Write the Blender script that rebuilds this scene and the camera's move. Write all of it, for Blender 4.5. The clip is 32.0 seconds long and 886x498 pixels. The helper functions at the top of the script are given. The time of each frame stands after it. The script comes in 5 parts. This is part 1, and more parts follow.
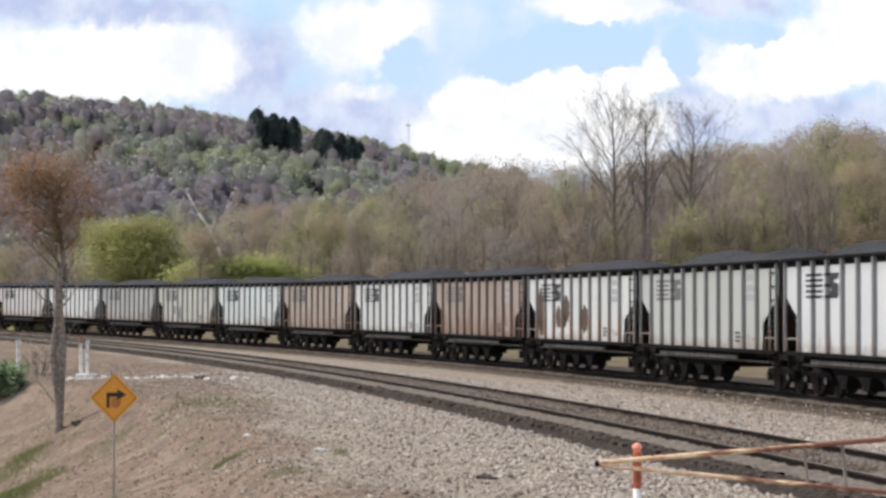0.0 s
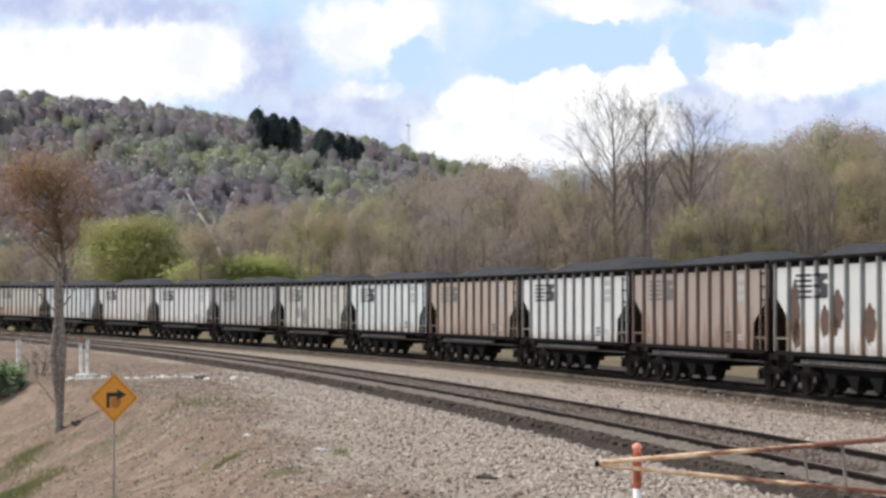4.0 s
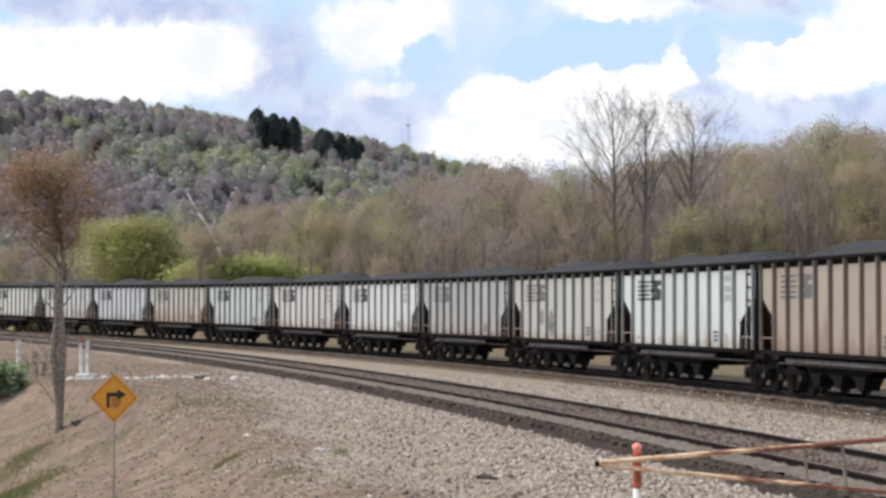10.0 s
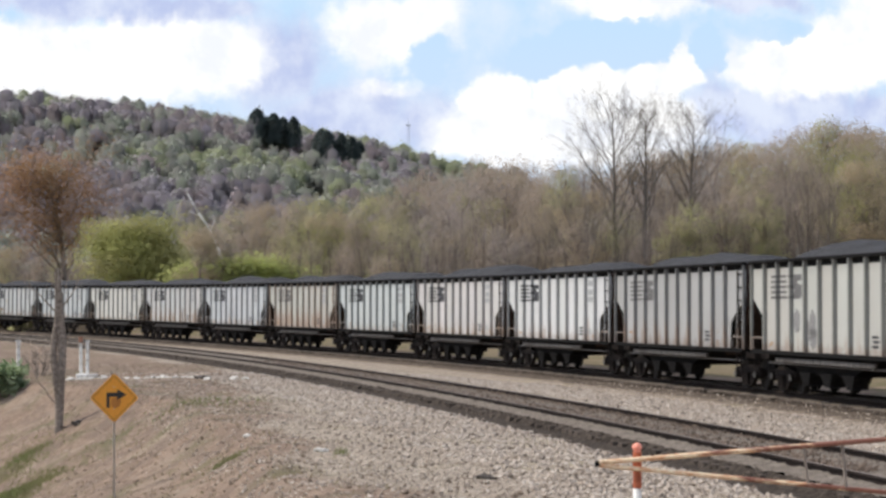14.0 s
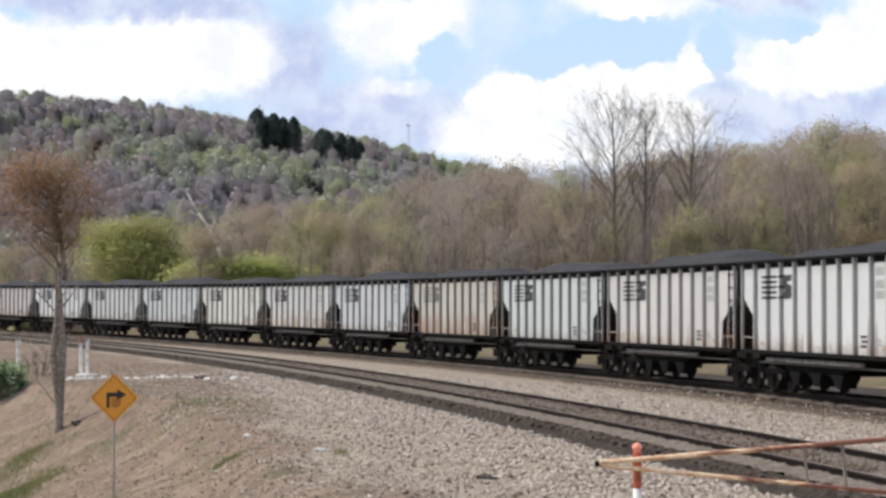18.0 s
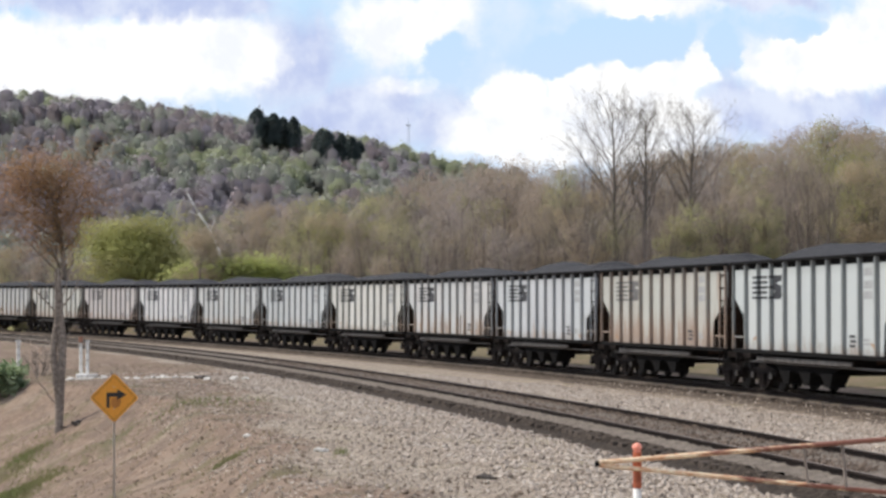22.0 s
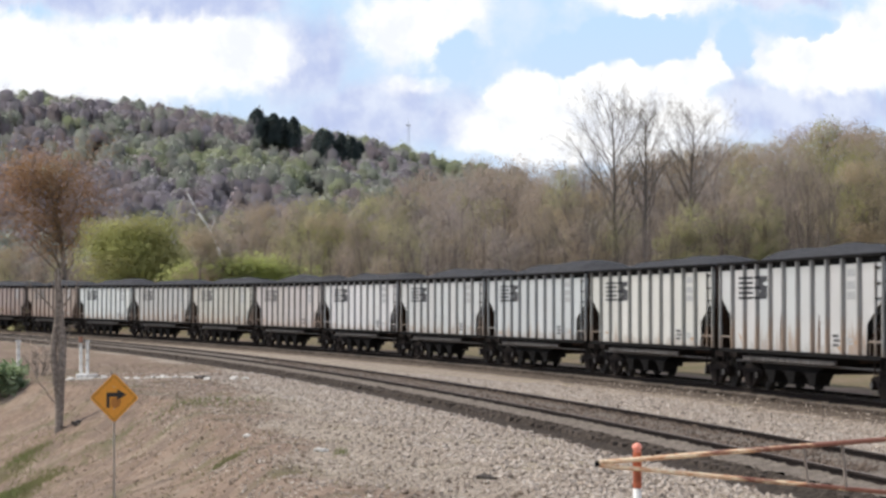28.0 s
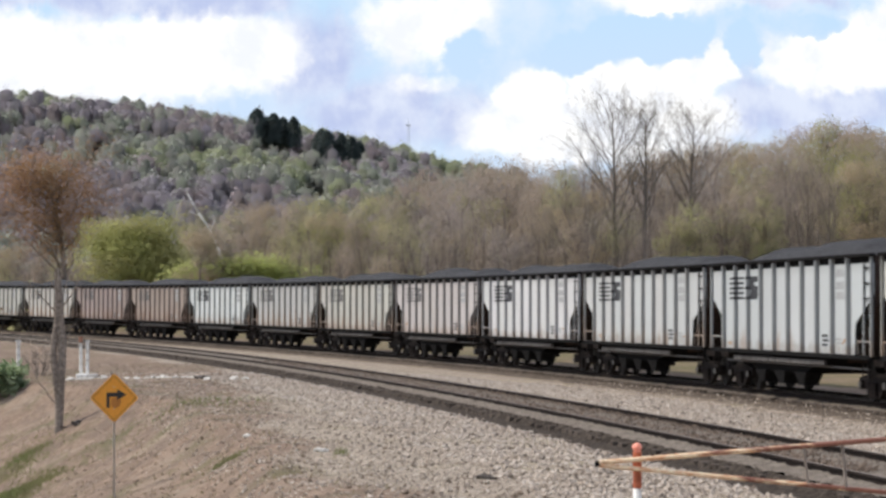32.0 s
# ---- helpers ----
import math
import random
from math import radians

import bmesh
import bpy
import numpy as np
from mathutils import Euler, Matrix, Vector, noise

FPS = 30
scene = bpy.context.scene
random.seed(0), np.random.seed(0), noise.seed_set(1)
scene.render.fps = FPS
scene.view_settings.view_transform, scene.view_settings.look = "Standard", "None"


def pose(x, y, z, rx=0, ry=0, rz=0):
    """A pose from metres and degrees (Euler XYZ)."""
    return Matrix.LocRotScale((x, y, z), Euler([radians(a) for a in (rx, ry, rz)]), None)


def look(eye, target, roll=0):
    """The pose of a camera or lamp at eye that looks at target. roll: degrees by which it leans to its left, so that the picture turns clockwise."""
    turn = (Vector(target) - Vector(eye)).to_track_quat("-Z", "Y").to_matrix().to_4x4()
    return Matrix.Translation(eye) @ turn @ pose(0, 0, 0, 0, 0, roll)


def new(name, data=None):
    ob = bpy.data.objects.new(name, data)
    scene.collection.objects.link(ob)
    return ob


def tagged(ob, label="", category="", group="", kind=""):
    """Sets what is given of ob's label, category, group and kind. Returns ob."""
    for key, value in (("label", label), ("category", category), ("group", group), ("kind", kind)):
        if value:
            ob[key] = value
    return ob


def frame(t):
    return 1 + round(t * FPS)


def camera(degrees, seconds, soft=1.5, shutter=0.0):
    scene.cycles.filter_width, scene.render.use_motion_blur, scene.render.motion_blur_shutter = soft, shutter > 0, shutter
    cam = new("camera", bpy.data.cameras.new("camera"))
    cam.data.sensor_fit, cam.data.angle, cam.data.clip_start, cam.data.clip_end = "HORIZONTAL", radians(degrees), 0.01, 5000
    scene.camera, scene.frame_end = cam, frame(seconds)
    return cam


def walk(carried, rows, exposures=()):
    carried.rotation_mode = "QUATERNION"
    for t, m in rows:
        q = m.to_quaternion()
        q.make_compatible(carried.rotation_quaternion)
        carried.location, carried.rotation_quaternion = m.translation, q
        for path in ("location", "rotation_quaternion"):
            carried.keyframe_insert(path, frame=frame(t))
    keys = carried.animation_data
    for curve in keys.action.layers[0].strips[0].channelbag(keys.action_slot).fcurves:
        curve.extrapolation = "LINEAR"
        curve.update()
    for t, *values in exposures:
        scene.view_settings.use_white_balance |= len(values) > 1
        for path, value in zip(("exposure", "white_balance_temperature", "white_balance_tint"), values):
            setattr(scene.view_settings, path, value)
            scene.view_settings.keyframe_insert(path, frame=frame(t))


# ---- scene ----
EYE = (0.0, 0.0, 2.2537)
cam = camera(21.09, 32.0, soft=2.9, shutter=0.5)
STAND = pose(*EYE, 91.476, 0, 0)
walk(cam, [(0, STAND), (32, STAND)])

# ---- light ----
SUN_AZ, SUN_EL = radians(-75), radians(50)      # azimuth from +y towards +x
world = bpy.data.worlds.new("world")
scene.world = world
world.use_nodes = True
wt = world.node_tree
sky = wt.nodes.new("ShaderNodeTexSky")
sky.sky_type, sky.sun_disc = "NISHITA", False
sky.sun_elevation, sky.sun_rotation = SUN_EL, SUN_AZ
veil = wt.nodes.new("ShaderNodeMix")            # bright broken cloud over much of the blue
veil.data_type = "RGBA"
veil.inputs[0].default_value = 0.48
veil.inputs[7].default_value = (5.8, 6.05, 6.7, 1)
wt.links.new(sky.outputs[0], veil.inputs[6])
wt.links.new(veil.outputs[2], wt.nodes["Background"].inputs[0])
wt.nodes["Background"].inputs[1].default_value = 0.15
sun = new("sun", bpy.data.lights.new("sun", "SUN"))
sun.data.energy, sun.data.angle, sun.data.color = 2.85, radians(0.6), (1.0, 0.95, 0.87)
sun_from = Vector((math.sin(SUN_AZ) * math.cos(SUN_EL), math.cos(SUN_AZ) * math.cos(SUN_EL), math.sin(SUN_EL)))
sun.matrix_world = look(sun_from * 300, (0, 0, 0))
scene.view_settings.exposure = 0.44

# ---- the plan: two curved tracks, going away to the left ----
STEP = 0.2


def centre_line(x0, y0, head, bend, twist, lo, hi):
    """Points and headings of a track every STEP metres, s = 0 at (x0, y0); headings from +y towards +x."""
    n = int((hi - lo) / STEP) + 1
    s = lo + STEP * np.arange(n)
    c = np.clip(s, -90, 160)
    a = head + bend * s + twist * c * c / 2
    dx, dy = np.sin(a) * STEP, np.cos(a) * STEP
    x, y = np.cumsum(dx) - dx, np.cumsum(dy) - dy
    k = int(round(-lo / STEP))
    return s, x - x[k] + x0, y - y[k] + y0, a


FAR = centre_line(0.0, 114.145, -0.28016, -0.00214, 5e-6, -330, 420)
NEAR = centre_line(8.0, 13.855, -0.13646, -0.00094, -1.05e-5, -120, 260)


def climb(s):
    """The grade of the far track along it."""
    s = np.clip(s, -55, 110)
    return 0.003321 * s + 3.1e-5 * s * s


def far_at(s):
    x, y, a = (np.interp(s, FAR[0], FAR[i]) for i in (1, 2, 3))
    return x, y, climb(s), a


DEPTH_S = np.argsort(FAR[2])


def grade_at_depth(y):
    return climb(np.interp(y, FAR[2][DEPTH_S], FAR[0][DEPTH_S]))


def near_at(s):
    x, y, a = (np.interp(s, NEAR[0], NEAR[i]) for i in (1, 2, 3))
    return x, y, 0.379 + 0.974 * grade_at_depth(y), a


def offset_from(line, x, y):
    """Signed distance to the left of a track (towards the road), by the nearest point on it."""
    px, py, pa = line[1][::8], line[2][::8], line[3][::8]
    best = np.full(x.shape, 1e9)
    side = np.zeros(x.shape)
    for i in range(len(px)):
        d2 = (x - px[i]) ** 2 + (y - py[i]) ** 2
        m = d2 < best
        best[m] = d2[m]
        side[m] = -(x[m] - px[i]) * math.cos(pa[i]) + (y[m] - py[i]) * math.sin(pa[i])
    return np.sqrt(best) * np.where(side >= 0, 1, -1)


def smooth(e0, e1, v):
    t = np.clip((v - e0) / (e1 - e0), 0, 1)
    return t * t * (3 - 2 * t)


RIDGE_A = [-0.9, -0.30, -0.186, -0.144, -0.115, -0.08, -0.062, -0.042, -0.034, -0.023, -0.01, 0.0, 0.03, 0.06, 0.2, 0.9]
RIDGE_Z = [30, 59, 65.5, 64, 61.3, 58, 55.5, 52.5, 51, 48, 45, 43, 36, 28, 32, 30]


def ridge(x, y):
    return np.interp(np.arctan2(x, np.maximum(y, 1)), RIDGE_A, RIDGE_Z)


def wavy(x, y, size, seed):
    """Cheap smooth noise in about -1..1, for whole arrays."""
    u, v = x / size + seed * 1.7, y / size - seed * 2.3
    return (np.sin(u * 2.1 + 1.3 * np.sin(v * 1.7)) + np.sin(v * 2.3 + 1.1 * np.sin(u * 1.3 + 2)) + np.sin((u + v) * 1.6 + seed)) / 3


def ground_height(x, y):
    x, y = np.asarray(x, float), np.asarray(y, float)
    un, uf = offset_from(NEAR, x, y), offset_from(FAR, x, y)
    g = grade_at_depth(y)
    near_top, far_top = 0.379 + 0.974 * g - 0.235, g - 0.235
    mix = smooth(3, 9, uf)
    bed = far_top * (1 - mix) + near_top * mix
    bed = bed - 0.10 * smooth(1.6, 3.5, uf) * (1 - smooth(8, 10.3, uf))
    bed = bed - 0.06 * smooth(1.1, 1.6, un) - 0.12 * smooth(0.75, 0.95, un) * (1 - smooth(1.5, 1.9, un))
    # the bank down to the road
    crest = 7.0 + 5.0 * smooth(58, 88, y) + 0.5 * wavy(x, y, 6, 1)
    fall = np.clip(un - crest, 0, 7.0)
    bed = bed - np.where(un > crest, 0.46 * fall + 0.25 * smooth(0, 1.5, un - crest), 0)
    rills = np.abs(wavy(x * 0.85 + y * 0.5, (y * 0.85 - x * 0.5) * 0.22, 0.55, 6)) * smooth(0.3, 1.8, un - crest)
    bed = bed + 0.13 * rills + 0.05 * wavy(x, y, 0.9, 8) * smooth(5.0, 7.5, un) + 0.05 * wavy(x, y, 2.2, 3) * smooth(3.0, 5.5, un) + 0.10 * wavy(x, y, 4.1, 5) * smooth(6.5, 9, un)
    # rise round the camera's stand
    near_eye = 1 - smooth(11, 19, np.hypot(x, y))
    bed = np.maximum(bed, bed * (1 - near_eye) + 0.62 * near_eye)
    # land behind the train
    back = smooth(2.2, 6, -uf)
    bed = bed + 0.12 * back * (1 - smooth(30, 60, -uf))
    # hills
    far = np.hypot(x, y)
    rise = smooth(330, 830, far)
    hill = ridge(x, y) * rise * (1 - 0.55 * smooth(950, 2200, far)) + 4.0 * wavy(x, y, 60, 7) * rise
    right = smooth(0.03, 0.16, np.arctan2(x, np.maximum(y, 1))) * smooth(140, 260, far) * 3.5
    return bed + np.where(y > 0, hill + right, 20 * smooth(200, 1500, far))


# ---- mesh writing ----
class Shape:
    """Collects vertices and faces; boxes, tubes, loose quads; then one mesh."""

    def __init__(self):
        self.v, self.f, self.m = [], [], []

    def add(self, verts, faces, slot=0):
        n = len(self.v)
        self.v += [tuple(p) for p in verts]
        self.f += [tuple(n + i for i in f) for f in faces]
        self.m += [slot] * len(faces)

    def box(self, c, size, m=None, taper=1.0, slot=0):
        x, y, z = (d / 2 for d in size)
        vs = [Vector((sx * x * (taper if sz > 0 else 1), sy * y * (taper if sz > 0 else 1), sz * z)) for sz in (-1, 1) for sx, sy in ((-1, -1), (1, -1), (1, 1), (-1, 1))]
        if m is not None:
            vs = [m @ p for p in vs]
        vs = [p + Vector(c) for p in vs]
        self.add(vs, [(3, 2, 1, 0), (4, 5, 6, 7), (0, 1, 5, 4), (1, 2, 6, 5), (2, 3, 7, 6), (3, 0, 4, 7)], slot)

    def tube(self, p, q, r0, r1, n=6, caps=True, slot=0):
        p, q = Vector(p), Vector(q)
        d = (q - p).normalized()
        u = d.orthogonal().normalized()
        w = d.cross(u)
        ring = [(math.cos(2 * math.pi * i / n), math.sin(2 * math.pi * i / n)) for i in range(n)]
        vs = [p + (u * c + w * s) * r0 for c, s in ring] + [q + (u * c + w * s) * r1 for c, s in ring]
        fs = [(i, (i + 1) % n, n + (i + 1) % n, n + i) for i in range(n)]
        if caps:
            fs += [tuple(range(n))[::-1], tuple(range(n, 2 * n))]
        self.add(vs, fs, slot)

    def prism(self, outline, lo, hi, axis="y", slot=0):
        """An outline in the two other axes, drawn out along axis."""
        n = len(outline)
        put = {"y": lambda a, b, t: (a, t, b), "x": lambda a, b, t: (t, a, b), "z": lambda a, b, t: (a, b, t)}[axis]
        vs = [put(a, b, lo) for a, b in outline] + [put(a, b, hi) for a, b in outline]
        fs = [(i, (i + 1) % n, n + (i + 1) % n, n + i) for i in range(n)] + [tuple(range(n))[::-1], tuple(range(n, 2 * n))]
        self.add(vs, fs, slot)

    def mesh(self, name, *mats, smooth_faces=False, fix=True):
        me = bpy.data.meshes.new(name)
        me.from_pydata(self.v, [], self.f)
        for m in mats:
            me.materials.append(m)
        if any(self.m):
            me.polygons.foreach_set("material_index", self.m)
        if fix:
            bm = bmesh.new()
            bm.from_mesh(me)
            bmesh.ops.recalc_face_normals(bm, faces=bm.faces)
            bm.to_mesh(me)
            bm.free()
        if smooth_faces:
            me.polygons.foreach_set("use_smooth", [True] * len(me.polygons))
        me.update()
        return me


def bevelled(me, width, segments=1):
    bm = bmesh.new()
    bm.from_mesh(me)
    bmesh.ops.bevel(bm, geom=bm.edges[:] + bm.verts[:], offset=width, segments=segments, affect="EDGES", clamp_overlap=True)
    bm.to_mesh(me)
    bm.free()
    return me


def part(name, me, parent, label="", m=None):
    """Links a mesh as one part under a thing or a part."""
    ob = new(name, me)
    ob.parent = parent
    if m is not None:
        ob.matrix_basis = m
    if label:
        tagged(ob, label)
    return ob


def thing(name, label, category, group="", kind="", me=None, m=None):
    ob = tagged(new(name, me), label, category, group, kind)
    if m is not None:
        ob.matrix_basis = m
    return ob


# ---- materials ----
class Nodes:
    def __init__(self, name):
        self.mat = bpy.data.materials.new(name)
        self.mat.use_nodes = True
        self.t = self.mat.node_tree
        self.bsdf = self.t.nodes["Principled BSDF"]
        self.co = self.t.nodes.new("ShaderNodeTexCoord")

    def node(self, kind):
        return self.t.nodes.new(kind)

    def join(self, a, b):
        self.t.links.new(a, b)

    def scaled(self, scale, space="Object"):
        m = self.t.nodes.new("ShaderNodeMapping")
        m.inputs["Scale"].default_value = scale if hasattr(scale, "__len__") else (scale,) * 3
        self.join(self.co.outputs[space], m.inputs["Vector"])
        return m

    def noise(self, scale, detail=4, rough=0.6, space="Object", shift=(0, 0, 0)):
        m = self.scaled(scale, space)
        m.inputs["Location"].default_value = shift
        n = self.t.nodes.new("ShaderNodeTexNoise")
        n.inputs["Scale"].default_value, n.inputs["Detail"].default_value, n.inputs["Roughness"].default_value = 1, detail, rough
        self.join(m.outputs[0], n.inputs["Vector"])
        return n.outputs["Fac"]

    def ramp(self, value, lo, hi, a=0.0, b=1.0):
        n = self.t.nodes.new("ShaderNodeMapRange")
        n.interpolation_type = "SMOOTHSTEP"
        for k, v in zip(("From Min", "From Max", "To Min", "To Max"), (lo, hi, a, b)):
            n.inputs[k].default_value = v
        self.join(value, n.inputs["Value"])
        return n.outputs[0]

    def math(self, op, a, b=0.0):
        n = self.t.nodes.new("ShaderNodeMath")
        n.operation = op
        for i, v in enumerate((a, b)):
            if isinstance(v, (int, float)):
                n.inputs[i].default_value = v
            else:
                self.join(v, n.inputs[i])
        return n.outputs[0]

    def mix(self, fac, a, b, kind="MIX"):
        n = self.t.nodes.new("ShaderNodeMix")
        n.data_type, n.blend_type = "RGBA", kind
        for i, v in zip((0, 6, 7), (fac, a, b)):
            if isinstance(v, (int, float)):
                n.inputs[i].default_value = v
            elif isinstance(v, tuple):
                n.inputs[i].default_value = (*v, 1)
            else:
                self.join(v, n.inputs[i])
        return n.outputs[2]

    def bump(self, height, strength=0.4, distance=0.02):
        n = self.t.nodes.new("ShaderNodeBump")
        n.inputs["Strength"].default_value, n.inputs["Distance"].default_value = strength, distance
        self.join(height, n.inputs["Height"])
        self.join(n.outputs[0], self.bsdf.inputs["Normal"])

    def done(self, colour, rough=0.8, metal=0.0, spec=0.3):
        if isinstance(colour, tuple):
            self.bsdf.inputs["Base Color"].default_value = (*colour, 1)
        else:
            self.join(colour, self.bsdf.inputs["Base Color"])
        if isinstance(rough, (int, float)):
            self.bsdf.inputs["Roughness"].default_value = rough
        else:
            self.join(rough, self.bsdf.inputs["Roughness"])
        self.bsdf.inputs["Metallic"].default_value = metal
        self.bsdf.inputs["Specular IOR Level"].default_value = spec
        return self.mat


def rough_mat(name, a, b, big, fine, rough=0.85, metal=0.0, bump=0.3, distance=0.02, c=None, spec=0.3):
    """Two colours mixed at two scales, with a fine relief; c: a third colour in stains."""
    n = Nodes(name)
    f, g = n.noise(fine, 5, 0.65), n.noise(big, 3, 0.55)
    col = n.mix(n.ramp(f, 0.3, 0.7), a, b)
    if c:
        col = n.mix(n.ramp(g, 0.48, 0.68), col, c)
    else:
        col = n.mix(n.ramp(g, 0.3, 0.75, 0.0, 0.45), col, a)
    n.bump(f, bump, distance)
    return n.done(col, rough, metal, spec)


def leaf_mat(name, a, b, c, through_light=0.55, per_tree=False):
    """Leaves and buds: three tints over the pieces; some light passes through."""
    n = Nodes(name)
    g = n.node("ShaderNodeNewGeometry")
    o = n.node("ShaderNodeObjectInfo")
    a, b, c = (tuple(1.57 * v for v in k) for k in (a, b, c))
    if per_tree:
        at = n.node("ShaderNodeAttribute")
        at.attribute_name = "tint"
        col = n.mix(at.outputs["Fac"], tuple(0.84 * v for v in a), tuple(1.06 * v for v in b))
    else:
        col = n.mix(n.ramp(g.outputs["Random Per Island"], 0.15, 0.85), a, b)
    big = n.noise(0.35, 2, 0.5)
    col = n.mix(n.ramp(big, 0.42, 0.6), col, c)
    col = n.mix(n.math("MULTIPLY", o.outputs["Random"], 0.45), col, c)
    thin = n.node("ShaderNodeBsdfTranslucent")
    n.join(col, thin.inputs["Color"])
    both = n.node("ShaderNodeMixShader")
    both.inputs[0].default_value = through_light
    n.join(n.bsdf.outputs[0], both.inputs[1])
    n.join(thin.outputs[0], both.inputs[2])
    n.join(both.outputs[0], n.t.nodes["Material Output"].inputs["Surface"])
    return n.done(col, 0.8, 0.0, 0.1)


BARK = rough_mat("bark", (0.121, 0.099, 0.084), (0.209, 0.176, 0.149), 0.6, 9.0, 0.95, 0, 0.5)
PALE_BARK = rough_mat("pale_bark", (0.45, 0.42, 0.38), (0.70, 0.67, 0.62), 0.8, 6.0, 0.9, 0, 0.4)
OLIVE = leaf_mat("olive_leaves", (0.199, 0.199, 0.092), (0.251, 0.246, 0.115), (0.228, 0.199, 0.127))
LIME = leaf_mat("lime_leaves", (0.182, 0.186, 0.065), (0.231, 0.229, 0.084), (0.182, 0.167, 0.078))
TAUPE = leaf_mat("taupe_twigs", (0.210, 0.168, 0.140), (0.258, 0.208, 0.175), (0.218, 0.177, 0.135))
MAUVE = leaf_mat("mauve_twigs", (0.215, 0.178, 0.17), (0.262, 0.218, 0.206), (0.22, 0.187, 0.158))
RUSSET = leaf_mat("russet_buds", (0.2128, 0.1080, 0.0518), (0.2576, 0.1458, 0.0734), (0.1904, 0.1188, 0.0648))
GOLD = leaf_mat("gold_buds", (0.232, 0.178, 0.117), (0.265, 0.207, 0.140), (0.205, 0.167, 0.113))
PINE = leaf_mat("pine_needles", (0.042, 0.056, 0.054), (0.056, 0.07, 0.064), (0.05, 0.062, 0.06))
# hill tints: the haze of distance is put into the leaf colours
HAZY_OLIVE = leaf_mat("hazed_olive_leaves", (0.187, 0.208, 0.159), (0.231, 0.252, 0.194), (0.211, 0.207, 0.187), 0.7, True)
HAZY_LIME = leaf_mat("hazed_lime_leaves", (0.207, 0.236, 0.133), (0.252, 0.276, 0.169), (0.219, 0.224, 0.160), 0.7, True)
HAZY_TAUPE = leaf_mat("hazed_brown_twigs", (0.202, 0.166, 0.176), (0.243, 0.202, 0.214), (0.207, 0.181, 0.177), 0.7, True)
HAZY_MAUVE = leaf_mat("hazed_mauve_twigs", (0.190, 0.168, 0.195), (0.225, 0.198, 0.229), (0.198, 0.184, 0.186), 0.7, True)
TRUNK_BARK = rough_mat("scaly_grey_bark", (0.115, 0.09, 0.073), (0.35, 0.285, 0.235), 2.5, 11, 0.95, 0, 0.8, 0.03)
WILLOW = leaf_mat("willow_leaves", (0.2006, 0.2096, 0.0726), (0.2479, 0.2524, 0.0908), (0.2148, 0.2032, 0.0854))
BUSH = leaf_mat("bush_leaves", (0.2385, 0.2683, 0.0848), (0.2881, 0.3130, 0.1047), (0.2484, 0.2534, 0.0998))
SHRUB = leaf_mat("shrub_leaves", (0.075, 0.115, 0.05), (0.17, 0.21, 0.12), (0.19, 0.22, 0.14))

RAIL = rough_mat("rusty_rail", (0.016, 0.013, 0.012), (0.034, 0.025, 0.021), 0.7, 12, 0.9, 0.0, 0.2, spec=0.05)
RAIL_HEAD = rough_mat("worn_rail_head", (0.115, 0.09, 0.073), (0.21, 0.17, 0.142), 1.5, 8, 0.75, 0.0, 0.1, spec=0.15)
TIE = rough_mat("weathered_tie", (0.05, 0.04, 0.033), (0.12, 0.095, 0.078), 0.8, 14, 0.95, 0, 0.6, spec=0.05)
BLACK = rough_mat("black_steel", (0.0090, 0.0086, 0.0086), (0.0195, 0.0180, 0.0175), 1.0, 9, 0.95, 0.0, 0.3, spec=0.03)
UNDER = rough_mat("grimy_brown_steel", (0.0121, 0.0097, 0.0089), (0.0311, 0.0236, 0.0209), 0.9, 7, 0.9, 0.0, 0.4, spec=0.1)
SOIL = rough_mat("fouled_ballast", (0.105, 0.086, 0.070), (0.225, 0.19, 0.158), 1.6, 13, 0.95, 0, 0.9, 0.05, spec=0.03)
BED = rough_mat("brown_fouled_ballast", (0.062, 0.048, 0.038), (0.165, 0.13, 0.104), 1.6, 11, 0.95, 0, 0.9, 0.05, spec=0.03)
# fouled ballast, its colour darkened further for the shade among the tie ends
SHOULDER = rough_mat("shaded_fouled_ballast", (0.03, 0.024, 0.02), (0.088, 0.071, 0.058), 2.5, 9, 0.95, 0, 1.0, 0.06, spec=0.03)
COAL = rough_mat("coal", (0.0260, 0.0254, 0.0267), (0.0624, 0.0598, 0.0624), 1.2, 12, 0.85, 0, 1.0, 0.08, spec=0.15)


